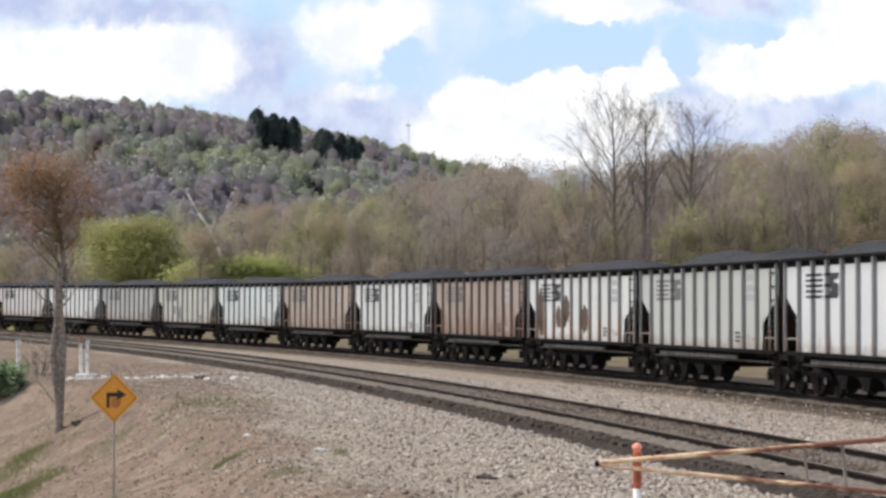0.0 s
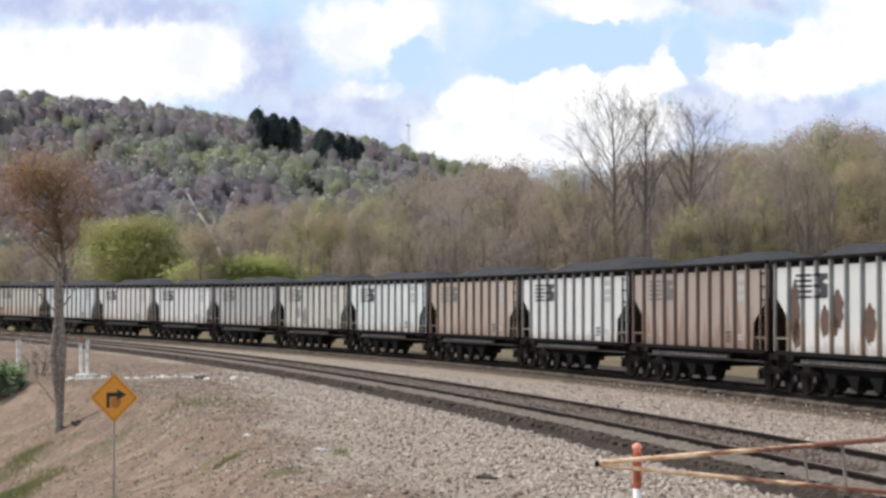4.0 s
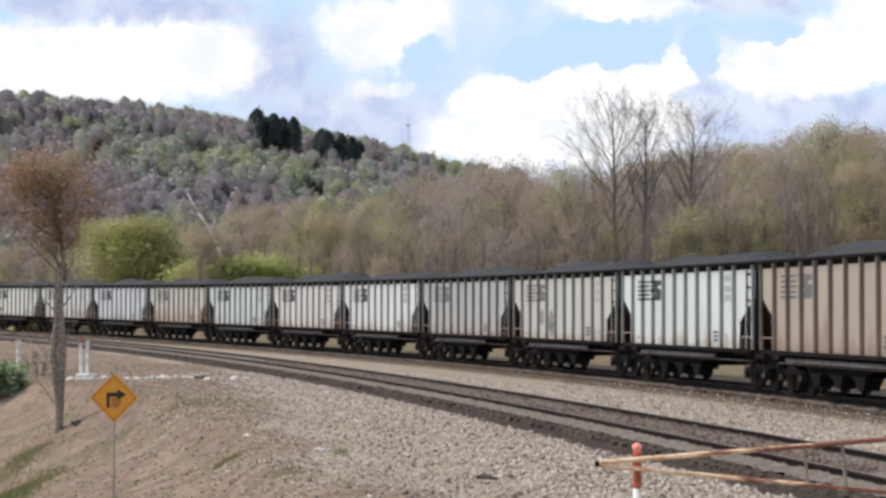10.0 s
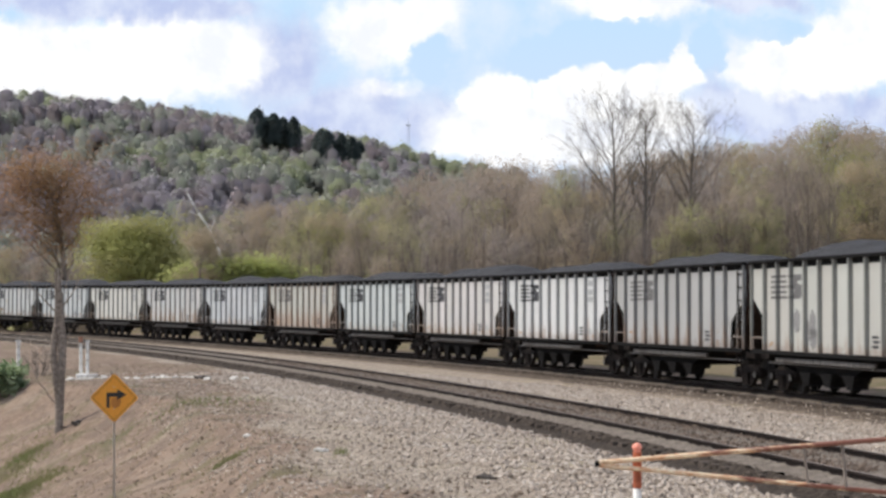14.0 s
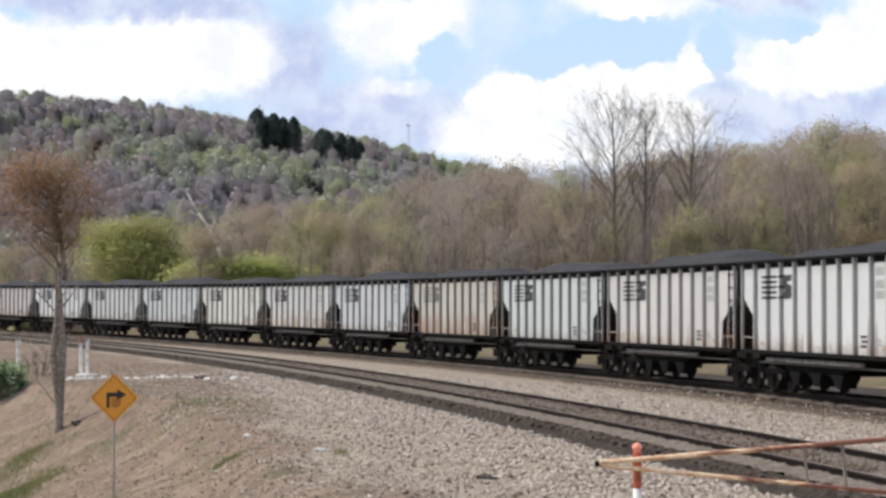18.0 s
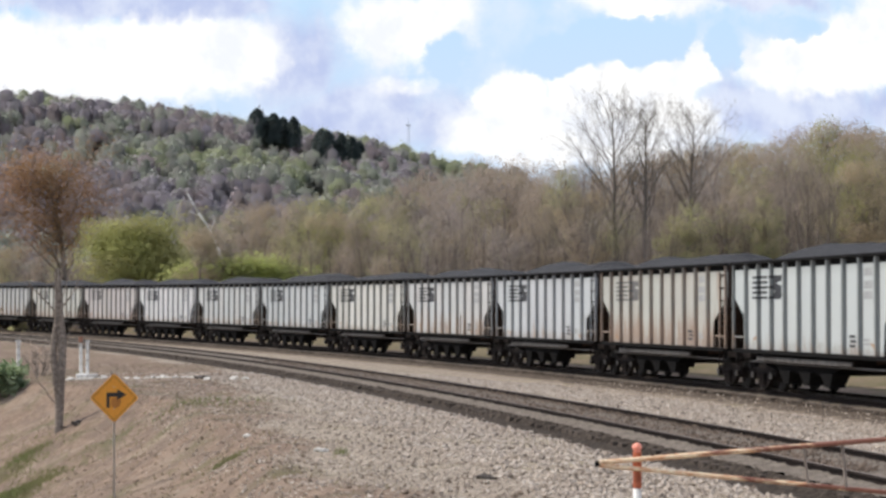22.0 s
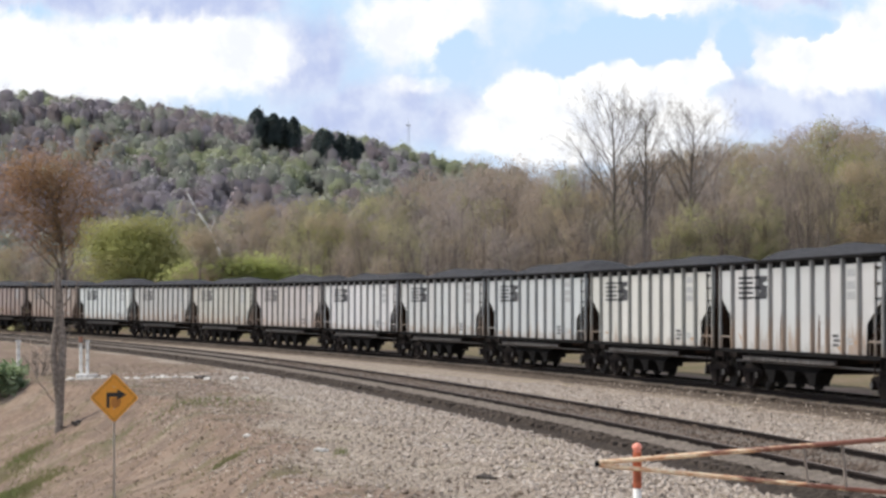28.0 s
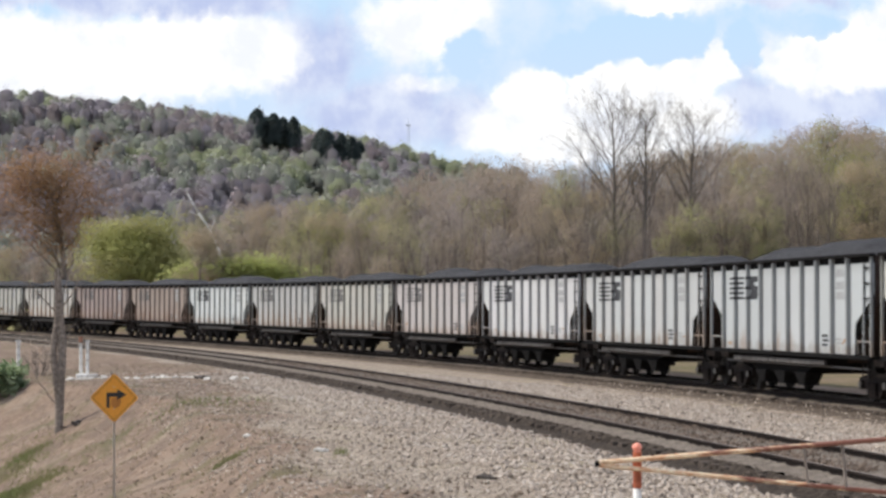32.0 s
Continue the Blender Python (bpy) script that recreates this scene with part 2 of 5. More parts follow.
# ---- sky behind the hills: a drifting bank of cloud ----
def cloud_sky():
    n = Nodes("cloudy_sky")
    t = n.t
    t.nodes.remove(n.bsdf)
    U = 3600 / 4211.0                      # metres at the backdrop for one unit of the cloud plan
    base = n.scaled(1 / U).outputs[0]      # x to the right, z up
    def warp(scale, amount, shift):
        mp = n.scaled(scale / U)
        mp.inputs["Location"].default_value = shift
        tex = n.node("ShaderNodeTexNoise")
        tex.inputs["Scale"].default_value, tex.inputs["Detail"].default_value, tex.inputs["Roughness"].default_value = 1, 5, 0.55
        n.join(mp.outputs[0], tex.inputs["Vector"])
        sub = n.node("ShaderNodeVectorMath")
        sub.operation = "SUBTRACT"
        n.join(tex.outputs["Color"], sub.inputs[0])
        sub.inputs[1].default_value = (0.5, 0.5, 0.5)
        mul = n.node("ShaderNodeVectorMath")
        mul.operation = "SCALE"
        n.join(sub.outputs[0], mul.inputs[0])
        mul.inputs["Scale"].default_value = amount
        return mul.outputs[0]
    def plus(a, b):
        v = n.node("ShaderNodeVectorMath")
        v.operation = "ADD"
        n.join(a, v.inputs[0])
        n.join(b, v.inputs[1])
        return v.outputs[0]
    co = plus(plus(base, warp(0.012, 55, (3, 0, 1))), warp(0.045, 32, (0, 0, 7)))
    soft = plus(base, warp(0.008, 120, (9, 0, 4)))

    def blobs(rows, where):
        """The largest of several soft discs: x, height, half width, half height, strength."""
        total = None
        for x, z, rx, rz, k in rows:
            v = n.node("ShaderNodeVectorMath")
            v.operation = "SUBTRACT"
            n.join(where, v.inputs[0])
            v.inputs[1].default_value = (x, 0, z)
            w = n.node("ShaderNodeVectorMath")
            w.operation = "MULTIPLY"
            n.join(v.outputs[0], w.inputs[0])
            w.inputs[1].default_value = (1 / rx, 0, 1 / rz)
            d = n.node("ShaderNodeVectorMath")
            d.operation = "LENGTH"
            n.join(w.outputs[0], d.inputs[0])
            m = n.math("MULTIPLY", n.math("SUBTRACT", 1.0, d.outputs["Value"]), k)
            total = m if total is None else n.math("MAXIMUM", total, m)
        return total
    white = blobs([(-760, 438, 210, 92, 1), (-600, 436, 320, 86, 1), (-430, 446, 150, 82, 1), (-90, 496, 140, 86, 0.6), (-30, 530, 100, 50, 0.5), (-88, 393, 75, 26, 0.25),
                   (98, 372, 84, 56, 1), (223, 386, 72, 60, 1), (291, 392, 62, 60, 1), (382, 402, 70, 62, 1.05), (436, 434, 46, 56, 1.1), (190, 316, 250, 80, 1), (340, 322, 150, 80, 1),
                   (575, 428, 100, 48, 0.8), (635, 434, 140, 66, 1), (730, 460, 125, 84, 1), (810, 505, 120, 110, 1), (960, 480, 220, 130, 1), (340, 545, 150, 34, 0.8), (10, 300, 60, 40, 0.5)], co)
    grey = blobs([(-600, 545, 330, 44, 1.2), (-400, 532, 140, 36, 0.9), (-800, 545, 200, 44, 1), (-290, 441, 130, 110, 0.9), (-170, 350, 190, 75, 1), (-30, 340, 120, 60, 0.8),
                  (600, 352, 230, 72, 1), (476, 350, 80, 85, 0.8), (800, 350, 160, 60, 0.9), (555, 550, 140, 28, 1.1)], soft)
    clear = blobs([(310, 478, 150, 48, 1), (585, 500, 95, 30, 0.9), (474, 462, 44, 50, 0.8), (190, 446, 85, 50, 0.7), (-10, 450, 50, 56, 0.6)], co)
    gap = n.ramp(clear, 0.0, 0.45)
    fluff = n.math("MULTIPLY", n.math("SUBTRACT", n.noise(0.018 / U, 6, 0.62, shift=(5, 0, 3)), 0.5), 1.1)
    wisp = n.math("MULTIPLY", n.math("SUBTRACT", n.noise((0.007 / U, 1, 0.012 / U), 5, 0.6, shift=(1, 0, 6)), 0.5), 1.0)
    col = n.mix(n.ramp(base_z(n, base), 330, 620), (0.60, 0.76, 0.97), (0.53, 0.75, 0.98))
    veil = n.ramp(n.noise(0.006 / U, 5, 0.6, shift=(2, 0, 2)), 0.35, 0.7)
    col = n.mix(n.math("MULTIPLY", n.math("SUBTRACT", veil, n.math("MULTIPLY", gap, 0.65)), 0.75), col, (0.78, 0.86, 0.98))
    tone = n.mix(n.ramp(n.noise(0.01 / U, 5), 0.35, 0.7), (0.51, 0.58, 0.84), (0.76, 0.82, 0.97))
    col = n.mix(n.ramp(n.math("ADD", grey, n.math("MULTIPLY", wisp, 0.5)), 0.0, 0.55, 0, 0.95), col, tone)
    thick = n.math("SUBTRACT", n.math("ADD", white, n.math("MULTIPLY", fluff, 0.45)), n.math("MULTIPLY", gap, 0.55))
    col = n.mix(n.ramp(n.math("ADD", thick, wisp), -0.12, 0.55, 0, 0.7), col, (0.93, 0.95, 1.0))
    col = n.mix(n.ramp(thick, 0.0, 0.34), col, n.mix(n.ramp(n.noise(0.011 / U, 5, 0.6, shift=(8, 0, 1)), 0.35, 0.6), (0.90, 0.93, 1.0), (1.08, 1.08, 1.08)))
    em = n.node("ShaderNodeEmission")
    n.join(col, em.inputs["Color"])
    em.inputs["Strength"].default_value = 0.76
    n.join(em.outputs[0], t.nodes["Material Output"].inputs["Surface"])
    s = Shape()
    cols = 24
    for i in range(cols + 1):
        x = -2400 + 4800 * i / cols
        s.v += [(x, -0.00006 * x * x, -60), (x, -0.00006 * x * x, 1300)]
    s.f = [(2 * i, 2 * i + 2, 2 * i + 3, 2 * i + 1) for i in range(cols)]
    s.m = [0] * cols
    return thing("cloud_backdrop", "bright white cumulus clouds over pale blue sky", "sky", kind="structure", me=s.mesh("cloud_backdrop", n.mat, fix=False))


def base_z(n, base):
    sep = n.node("ShaderNodeSeparateXYZ")
    n.join(base, sep.inputs[0])
    return sep.outputs["Z"]


CLOUDS = cloud_sky()


# ---- ground ----
def ground_mat():
    """Grey ballast by the tracks, brown dirt on the bank, dull grass beyond: mixed by the 'zone' attribute (0 stone, 1 dirt, 2 grass)."""
    n = Nodes("ground")
    at = n.node("ShaderNodeAttribute")
    at.attribute_name = "zone"
    zone = n.math("ADD", at.outputs["Fac"], n.math("MULTIPLY", n.math("SUBTRACT", n.noise(0.9, 5, 0.65), 0.5), 0.9))
    dark = n.node("ShaderNodeAttribute")
    dark.attribute_name = "soil_shade"
    vor = n.node("ShaderNodeTexVoronoi")
    vor.inputs["Scale"].default_value = 13
    n.join(n.co.outputs["Object"], vor.inputs["Vector"])
    vo2 = n.node("ShaderNodeTexVoronoi")
    vo2.inputs["Scale"].default_value = 6.5
    n.join(n.co.outputs["Object"], vo2.inputs["Vector"])
    sep = n.node("ShaderNodeSeparateColor")
    n.join(vor.outputs["Color"], sep.inputs[0])
    pale = n.mix(sep.outputs[0], (0.283, 0.230, 0.180), (0.448, 0.378, 0.304))
    stone = n.mix(n.ramp(vor.outputs["Distance"], 0.25, 0.75), pale, (0.192, 0.157, 0.122))
    stone = n.mix(n.ramp(n.noise(0.7, 5, 0.65), 0.42, 0.66, 0, 0.4), stone, (0.22, 0.175, 0.135))
    stone = n.mix(n.ramp(n.noise(0.33, 4, 0.6, shift=(5, 2, 1)), 0.56, 0.68, 0, 0.5), stone, (0.25, 0.215, 0.13))
    stone = n.mix(n.math("MULTIPLY", dark.outputs["Fac"], 0.85), stone, n.mix(n.noise(9, 4), (0.086, 0.064, 0.047), (0.193, 0.147, 0.108)))
    dirt = n.mix(n.ramp(n.noise(3.5, 6, 0.75), 0.3, 0.7), (0.130, 0.089, 0.066), (0.270, 0.198, 0.148))
    dirt = n.mix(n.ramp(n.noise(0.9, 5, 0.7, shift=(1, 7, 0)), 0.45, 0.62, 0, 0.75), dirt, (0.146, 0.110, 0.087))
    dirt = n.mix(n.ramp(n.noise(0.45, 5, 0.7, shift=(3, 2, 5)), 0.52, 0.68, 0, 0.7), dirt, (0.282, 0.220, 0.168))
    dirt = n.mix(n.ramp(n.noise(0.35, 5, 0.7, shift=(4, 1, 0)), 0.52, 0.66, 0, 0.75), dirt, (0.101, 0.097, 0.049))
    clod = n.node("ShaderNodeTexVoronoi")
    clod.inputs["Scale"].default_value = 9
    n.join(n.co.outputs["Object"], clod.inputs["Vector"])
    dirt = n.mix(n.ramp(clod.outputs["Distance"], 0.05, 0.30, 0.5, 0), dirt, (0.315, 0.252, 0.193))
    dirt = n.mix(n.ramp(n.noise(22, 3, 0.7), 0.60, 0.70, 0, 0.7), dirt, (0.066, 0.050, 0.038))
    grass = n.mix(n.ramp(n.noise(5, 6, 0.7), 0.3, 0.7), (0.076, 0.077, 0.032), (0.152, 0.129, 0.066))
    grass = n.mix(n.ramp(n.noise(0.25, 4), 0.4, 0.65, 0, 0.8), grass, (0.173, 0.129, 0.080))
    col = n.mix(n.ramp(zone, 0.35, 0.65), stone, dirt)
    col = n.mix(n.ramp(zone, 1.3, 1.7), col, grass)
    n.bump(n.math("ADD", vo2.outputs["Distance"], n.noise(14, 4)), 0.7, 0.05)
    return n.done(col, 0.95, 0, 0.04)


def ground():
    def steps(dense_lo, dense_hi, fine, lo, hi, growth):
        a = list(np.arange(dense_lo, dense_hi, fine))
        d, v = fine, dense_hi
        while v < hi:
            a.append(v)
            d *= growth
            v += d
        a.append(hi)
        d, v = fine, dense_lo
        while v > lo:
            d *= growth
            v -= d
            a.insert(0, max(v, lo))
        return np.array(a)
    xs, ys = steps(-17, 27, 0.27, -4500, 4500, 1.12), steps(24, 118, 0.36, -1500, 4600, 1.06)
    X, Y = np.meshgrid(xs, ys)
    Z = ground_height(X, Y)
    nx, ny = len(xs), len(ys)
    me = bpy.data.meshes.new("ground")
    vs = np.stack([X, Y, Z], -1).reshape(-1, 3)
    i = (np.arange(ny - 1)[:, None] * nx + np.arange(nx - 1)).reshape(-1)
    fs = np.stack([i, i + 1, i + nx + 1, i + nx], -1)
    me.from_pydata(vs.tolist(), [], fs.tolist())
    un, uf = offset_from(NEAR, X, Y), offset_from(FAR, X, Y)
    wob = 0.8 * wavy(X, Y, 3.0, 2)
    zone = smooth(3.6, 6.6, un + wob + 2.6 * smooth(62, 84, Y) - 1.4 * smooth(20, 34, Y) * (1 - smooth(34, 60, Y))) + 1.0 * smooth(11.5, 13.5, un + wob - 4 * smooth(58, 88, Y)) + 1.55 * smooth(2.6, 4.2, -uf + 0.3 * wob) + 0.45 * smooth(45, 75, -uf + 0.3 * wob)
    # fouled ballast, plus shade painted in beside the near rail and behind the train
    beside = (1 - smooth(1.5, 1.75, un + 0.06 * wob)) * smooth(0.6, 0.85, un)
    soil_shade = np.maximum(np.maximum(beside, 0.55 * (1 - smooth(1.12, 1.36, np.abs(un) + 0.06 * wob))), 1 - smooth(2.2, 3.1, np.where(uf < 0, -0.55 * uf, uf) + 0.15 * wob))
    for name, values in (("zone", zone), ("soil_shade", soil_shade)):
        me.attributes.new(name, "FLOAT", "POINT").data.foreach_set("value", values.reshape(-1).astype(np.float32))
    me.materials.append(ground_mat())
    me.polygons.foreach_set("use_smooth", [True] * len(me.polygons))
    return thing("ground", "grey ballast, bare brown dirt bank and dull grass", "ground", kind="structure", me=me)


ground()


# ---- tracks ----
def rail_mesh(at, side, lo, hi):
    """One rail swept along a track: foot, web and head."""
    prof = [(-0.07, -0.17), (0.07, -0.17), (0.07, -0.155), (0.012, -0.135), (0.012, -0.045), (0.036, -0.036), (0.036, -0.006), (0.028, 0.0), (-0.028, 0.0), (-0.036, -0.006), (-0.036, -0.036), (-0.012, -0.045), (-0.012, -0.135), (-0.07, -0.155)]
    n = int((hi - lo) / 1.0) + 1
    s = np.linspace(lo, hi, n)
    x, y, z, a = at(s)
    sh = Shape()
    k = len(prof)
    for i in range(n):
        c, sn = math.cos(a[i]), math.sin(a[i])
        for u, w in prof:
            d = side * 0.7535 + u
            sh.v.append((x[i] - d * c, y[i] + d * sn, z[i] + w))
    for i in range(n - 1):
        for j in range(k):
            sh.f.append((i * k + j, i * k + (j + 1) % k, (i + 1) * k + (j + 1) % k, (i + 1) * k + j))
            sh.m.append(1 if j == 7 else 0)
    return sh.mesh("rail", RAIL, RAIL_HEAD)


def tie_mesh(seed):
    rng = random.Random(seed)
    s = Shape()
    s.box((0, 0, -0.09), (0.23, 2.6, 0.18))
    me = bevelled(s.mesh("tie", TIE), 0.012)
    for v in me.vertices:
        v.co += Vector((rng.uniform(-1, 1) * 0.01, rng.uniform(-1, 1) * 0.03, rng.uniform(-1, 0.4) * 0.012))
    return me


TIES = [tie_mesh(i) for i in range(5)]


def strip_mesh(at, name, mat, prof, lo, hi):
    """A strip of dirt swept along a track, rough on top; prof: distance to the left, height below the rail's top."""
    n = int((hi - lo) / 0.14) + 1
    x, y, z, a = at(np.linspace(lo, hi, n))
    rng = np.random.default_rng(7)
    sh = Shape()
    k = len(prof)
    for i in range(n):
        c, sn = math.cos(a[i]), math.sin(a[i])
        scallop = 0.055 * math.sin(2 * math.pi * i * 0.14 / 0.52) if name == "tie_end_row" else 0
        for j, (u, w) in enumerate(prof):
            d, e = u + (scallop if 0 < j < k - 1 else 0) + (rng.uniform(-0.05, 0.05) if j in (0, k - 1) and name == "shoulder" and j else 0), rng.uniform(-0.022, 0.022)
            sh.v.append((x[i] - d * c, y[i] + d * sn, z[i] + w + e))
    sh.f = [(i * k + j, i * k + j + 1, (i + 1) * k + j + 1, (i + 1) * k + j) for i in range(n - 1) for j in range(k - 1)]
    sh.m = [0] * len(sh.f)
    return sh.mesh(name, mat)


def track(at, label, lo, hi, part_lo, part_hi, tie_lo, tie_hi, infill=False):
    t = thing("railway_track", label, "railway track", kind="structure")
    for side in (-1, 1):
        part("rail", rail_mesh(at, side, lo, hi), t, "rusty steel rail with a worn head")
    bed = [(-0.69, -0.12), (-0.6, -0.085), (-0.35, -0.07), (-0.1, -0.06), (0.15, -0.065), (0.4, -0.07), (0.6, -0.075), (0.69, -0.11)]
    side = [(0.79, -0.085), (0.88, -0.09), (0.98, -0.10), (1.08, -0.115), (1.18, -0.14)]
    drop = [(1.18, -0.14), (1.25, -0.19), (1.31, -0.245), (1.38, -0.275), (1.55, -0.295), (1.8, -0.315)]
    rows = [("infill", SOIL, bed), ("shoulder", SOIL, side), ("tie_end_row", SHOULDER, drop)]
    if not infill:
        rows[1:] = [("shoulder", SOIL, [(0.79, -0.15), (0.9, -0.16), (1.05, -0.172), (1.2, -0.2), (1.3, -0.23)]),
                    ("tie_end_row", SHOULDER, [(1.3, -0.225), (1.4, -0.215), (1.5, -0.22), (1.62, -0.24)]),
                    ("shoulder", BED, [(1.6, -0.24), (1.8, -0.235), (2.1, -0.25), (2.5, -0.285), (2.95, -0.36)])]
    for name, mat, prof in rows:
        part(name, strip_mesh(at, name, mat, prof, tie_lo, tie_hi), t, "brown fouled ballast")
    rng = random.Random(4)
    rest = Shape()
    s = tie_lo
    while s < tie_hi:
        x, y, z, a = (float(v) for v in at(s))
        m = pose(x, y, z - 0.18 + rng.uniform(-0.012, 0.01), rng.uniform(-0.5, 0.5), rng.uniform(-1, 1), -math.degrees(a) + 90 + rng.uniform(-1.2, 1.2)) @ pose(0, rng.uniform(-0.08, 0.08), 0)
        if part_lo <= s < part_hi:
            part("tie", rng.choice(TIES), t, m=m)
        else:
            rest.box(m @ Vector((0, 0, -0.09)), (0.23, 2.6, 0.18), m.to_3x3())
        s += 0.55 + rng.uniform(-0.015, 0.015)
    if rest.v:
        tagged(part("far_ties", rest.mesh("far_ties", TIE), t), kind="stuff")
    return t


track(near_at, "single rusty railway track on weathered ties in grey ballast", -100, 240, 6, 160, 5, 235, True)
track(far_at, "railway track under the coal train, dark with coal dust", -325, 410, -52, 60, -80, 200)


# ---- coal hopper cars ----
def car_paint(name, base, rust, amount, stain, seed):
    """Weathered paint: rust streaks that run down, coal dust at the top, grime near the sill."""
    n = Nodes(name)
    sh = (seed * 7.3, seed * 3.1, seed * 1.7)
    run = n.noise((1.9, 1.9, 0.22), 5, 0.7, shift=sh)
    fine = n.noise((7, 7, 1.4), 5, 0.7, shift=sh)
    big = n.noise(0.28, 3, 0.5, shift=sh)
    sep = n.node("ShaderNodeSeparateXYZ")
    n.join(n.co.outputs["Object"], sep.inputs[0])
    col = n.mix(n.ramp(big, 0.3, 0.7), base, tuple(0.86 * v for v in base))
    # each sheet between two posts has aged in its own way
    sheet = n.node("ShaderNodeTexWhiteNoise")
    sheet.noise_dimensions = "1D"
    n.join(n.math("FLOOR", n.math("ADD", n.math("DIVIDE", sep.outputs["X"], 1.235), 20.656 + 31 * seed)), sheet.inputs["W"])
    col = n.mix(n.ramp(sheet.outputs["Value"], 0.2, 1.0, 0, 0.55), col, stain)
    col = n.mix(n.ramp(fine, 0.45, 0.75, 0, 0.35), col, stain)
    low = n.ramp(sep.outputs["Z"], 1.1, 2.6, 0.22, 0.0)
    col = n.mix(n.ramp(n.math("ADD", run, low), 0.76 - 0.45 * amount, 0.90 - 0.36 * amount, 0, 0.9), col, rust)
    splash = n.math("ADD", n.noise((3.5, 3.5, 2.0), 5, 0.7, shift=sh), n.ramp(sep.outputs["Z"], 1.22, 1.75, 0.22, -0.12))
    col = n.mix(n.ramp(splash, 0.55, 0.72, 0, 0.6), col, tuple(0.45 * u + 0.35 * v for u, v in zip(rust, stain)))
    col = n.mix(n.ramp(sep.outputs["Z"], 3.2, 3.75, 0, 0.35), col, (0.06, 0.055, 0.05))
    n.bump(fine, 0.15, 0.01)
    return n.done(col, 0.6, 0.0, 0.35)


PALETTE = {
    "pale": ((0.428, 0.415, 0.402), (0.25, 0.17, 0.12), (0.36, 0.355, 0.345)),
    "ivory": ((0.52, 0.515, 0.47), (0.27, 0.18, 0.12), (0.45, 0.44, 0.40)),
    "white": ((0.55, 0.567, 0.538), (0.25, 0.165, 0.115), (0.47, 0.478, 0.452)),
    "bluish": ((0.475, 0.486, 0.472), (0.27, 0.19, 0.135), (0.42, 0.445, 0.44)),
    "grey": ((0.365, 0.352, 0.338), (0.21, 0.14, 0.10), (0.29, 0.28, 0.265)),
    "cream": ((0.445, 0.418, 0.378), (0.27, 0.185, 0.135), (0.40, 0.368, 0.33)),
    "tan": ((0.295, 0.244, 0.212), (0.18, 0.112, 0.082), (0.235, 0.185, 0.158)),
    "brown": ((0.352, 0.288, 0.256), (0.22, 0.15, 0.115), (0.275, 0.222, 0.19)),
}
# colour and rust, in the order of passing
FLEET = [("white", 0.1), ("white", 0.08), ("pale", 0.12), ("white", 0.12), ("tan", 0.45), ("white", 0.06), ("brown", 0.35),
         ("white", 0.1), ("cream", 0.14), ("grey", 0.15), ("white", 0.22), ("ivory", 0.18), ("bluish", 0.15),
         ("cream", 0.55), ("bluish", 0.1), ("bluish", 0.25), ("ivory", 0.12), ("bluish", 0.1), ("bluish", 0.12),
         ("white", 0.1), ("cream", 0.2), ("cream", 0.3), ("pale", 0.2), ("white", 0.22), ("tan", 0.35), ("tan", 0.2),
         ("cream", 0.3), ("cream", 0.2), ("white", 0.2)]
WORDS = {"pale": "pale grey-white", "ivory": "off-white", "white": "white-painted", "bluish": "pale bluish-white", "grey": "faded grey", "cream": "dirty cream", "tan": "dusty tan", "brown": "pinkish-brown weathered"}

LOGO = rough_mat("black_mark_paint", (0.02, 0.02, 0.022), (0.055, 0.055, 0.06), 2, 9, 0.6)
DIM = rough_mat("worn_mark_paint", (0.085, 0.082, 0.08), (0.17, 0.16, 0.155), 2, 9, 0.7)
ORANGE_RUST = rough_mat("orange_rust", (0.32, 0.19, 0.10), (0.42, 0.28, 0.17), 3, 12, 0.9)
FADED = rough_mat("faded_mark_paint", (0.26, 0.26, 0.26), (0.40, 0.40, 0.39), 2, 9, 0.7)
RUST = rough_mat("bare_rust", (0.072, 0.043, 0.030), (0.116, 0.073, 0.052), 1.2, 7, 0.9)
STAIN = rough_mat("dark_stain", (0.16, 0.155, 0.15), (0.27, 0.26, 0.255), 1.2, 7, 0.9)
WHEEL = rough_mat("wheel_steel", (0.018, 0.015, 0.014), (0.04, 0.034, 0.03), 2, 9, 0.7, 0.2, spec=0.15)
HALF = 1.56                                   # half the width over the side sheets
POSTS = [-5.75 + 1.235 * i for i in range(10)]
BAND_Z = [3.28 - 0.145 * j for j in range(5)]   # stripes of the painted mark


def wheelset_mesh():
    s = Shape()
    s.tube((0, -1.05, 0), (0, 1.05, 0), 0.08, 0.08, 8)
    for k in (-1, 1):
        s.tube((0, k * 0.69, 0), (0, k * 0.72, 0), 0.485, 0.485, 24)
        s.tube((0, k * 0.72, 0), (0, k * 0.83, 0), 0.457, 0.45, 24)
        s.tube((0, k * 0.83, 0), (0, k * 0.90, 0), 0.16, 0.14, 12)
        for j in range(5):
            a = 2 * math.pi * j / 5
            s.box((0.27 * math.cos(a), k * 0.84, 0.27 * math.sin(a)), (0.24, 0.03, 0.05), Matrix.Rotation(-a, 3, "Y"))
    return s.mesh("wheelset", WHEEL)


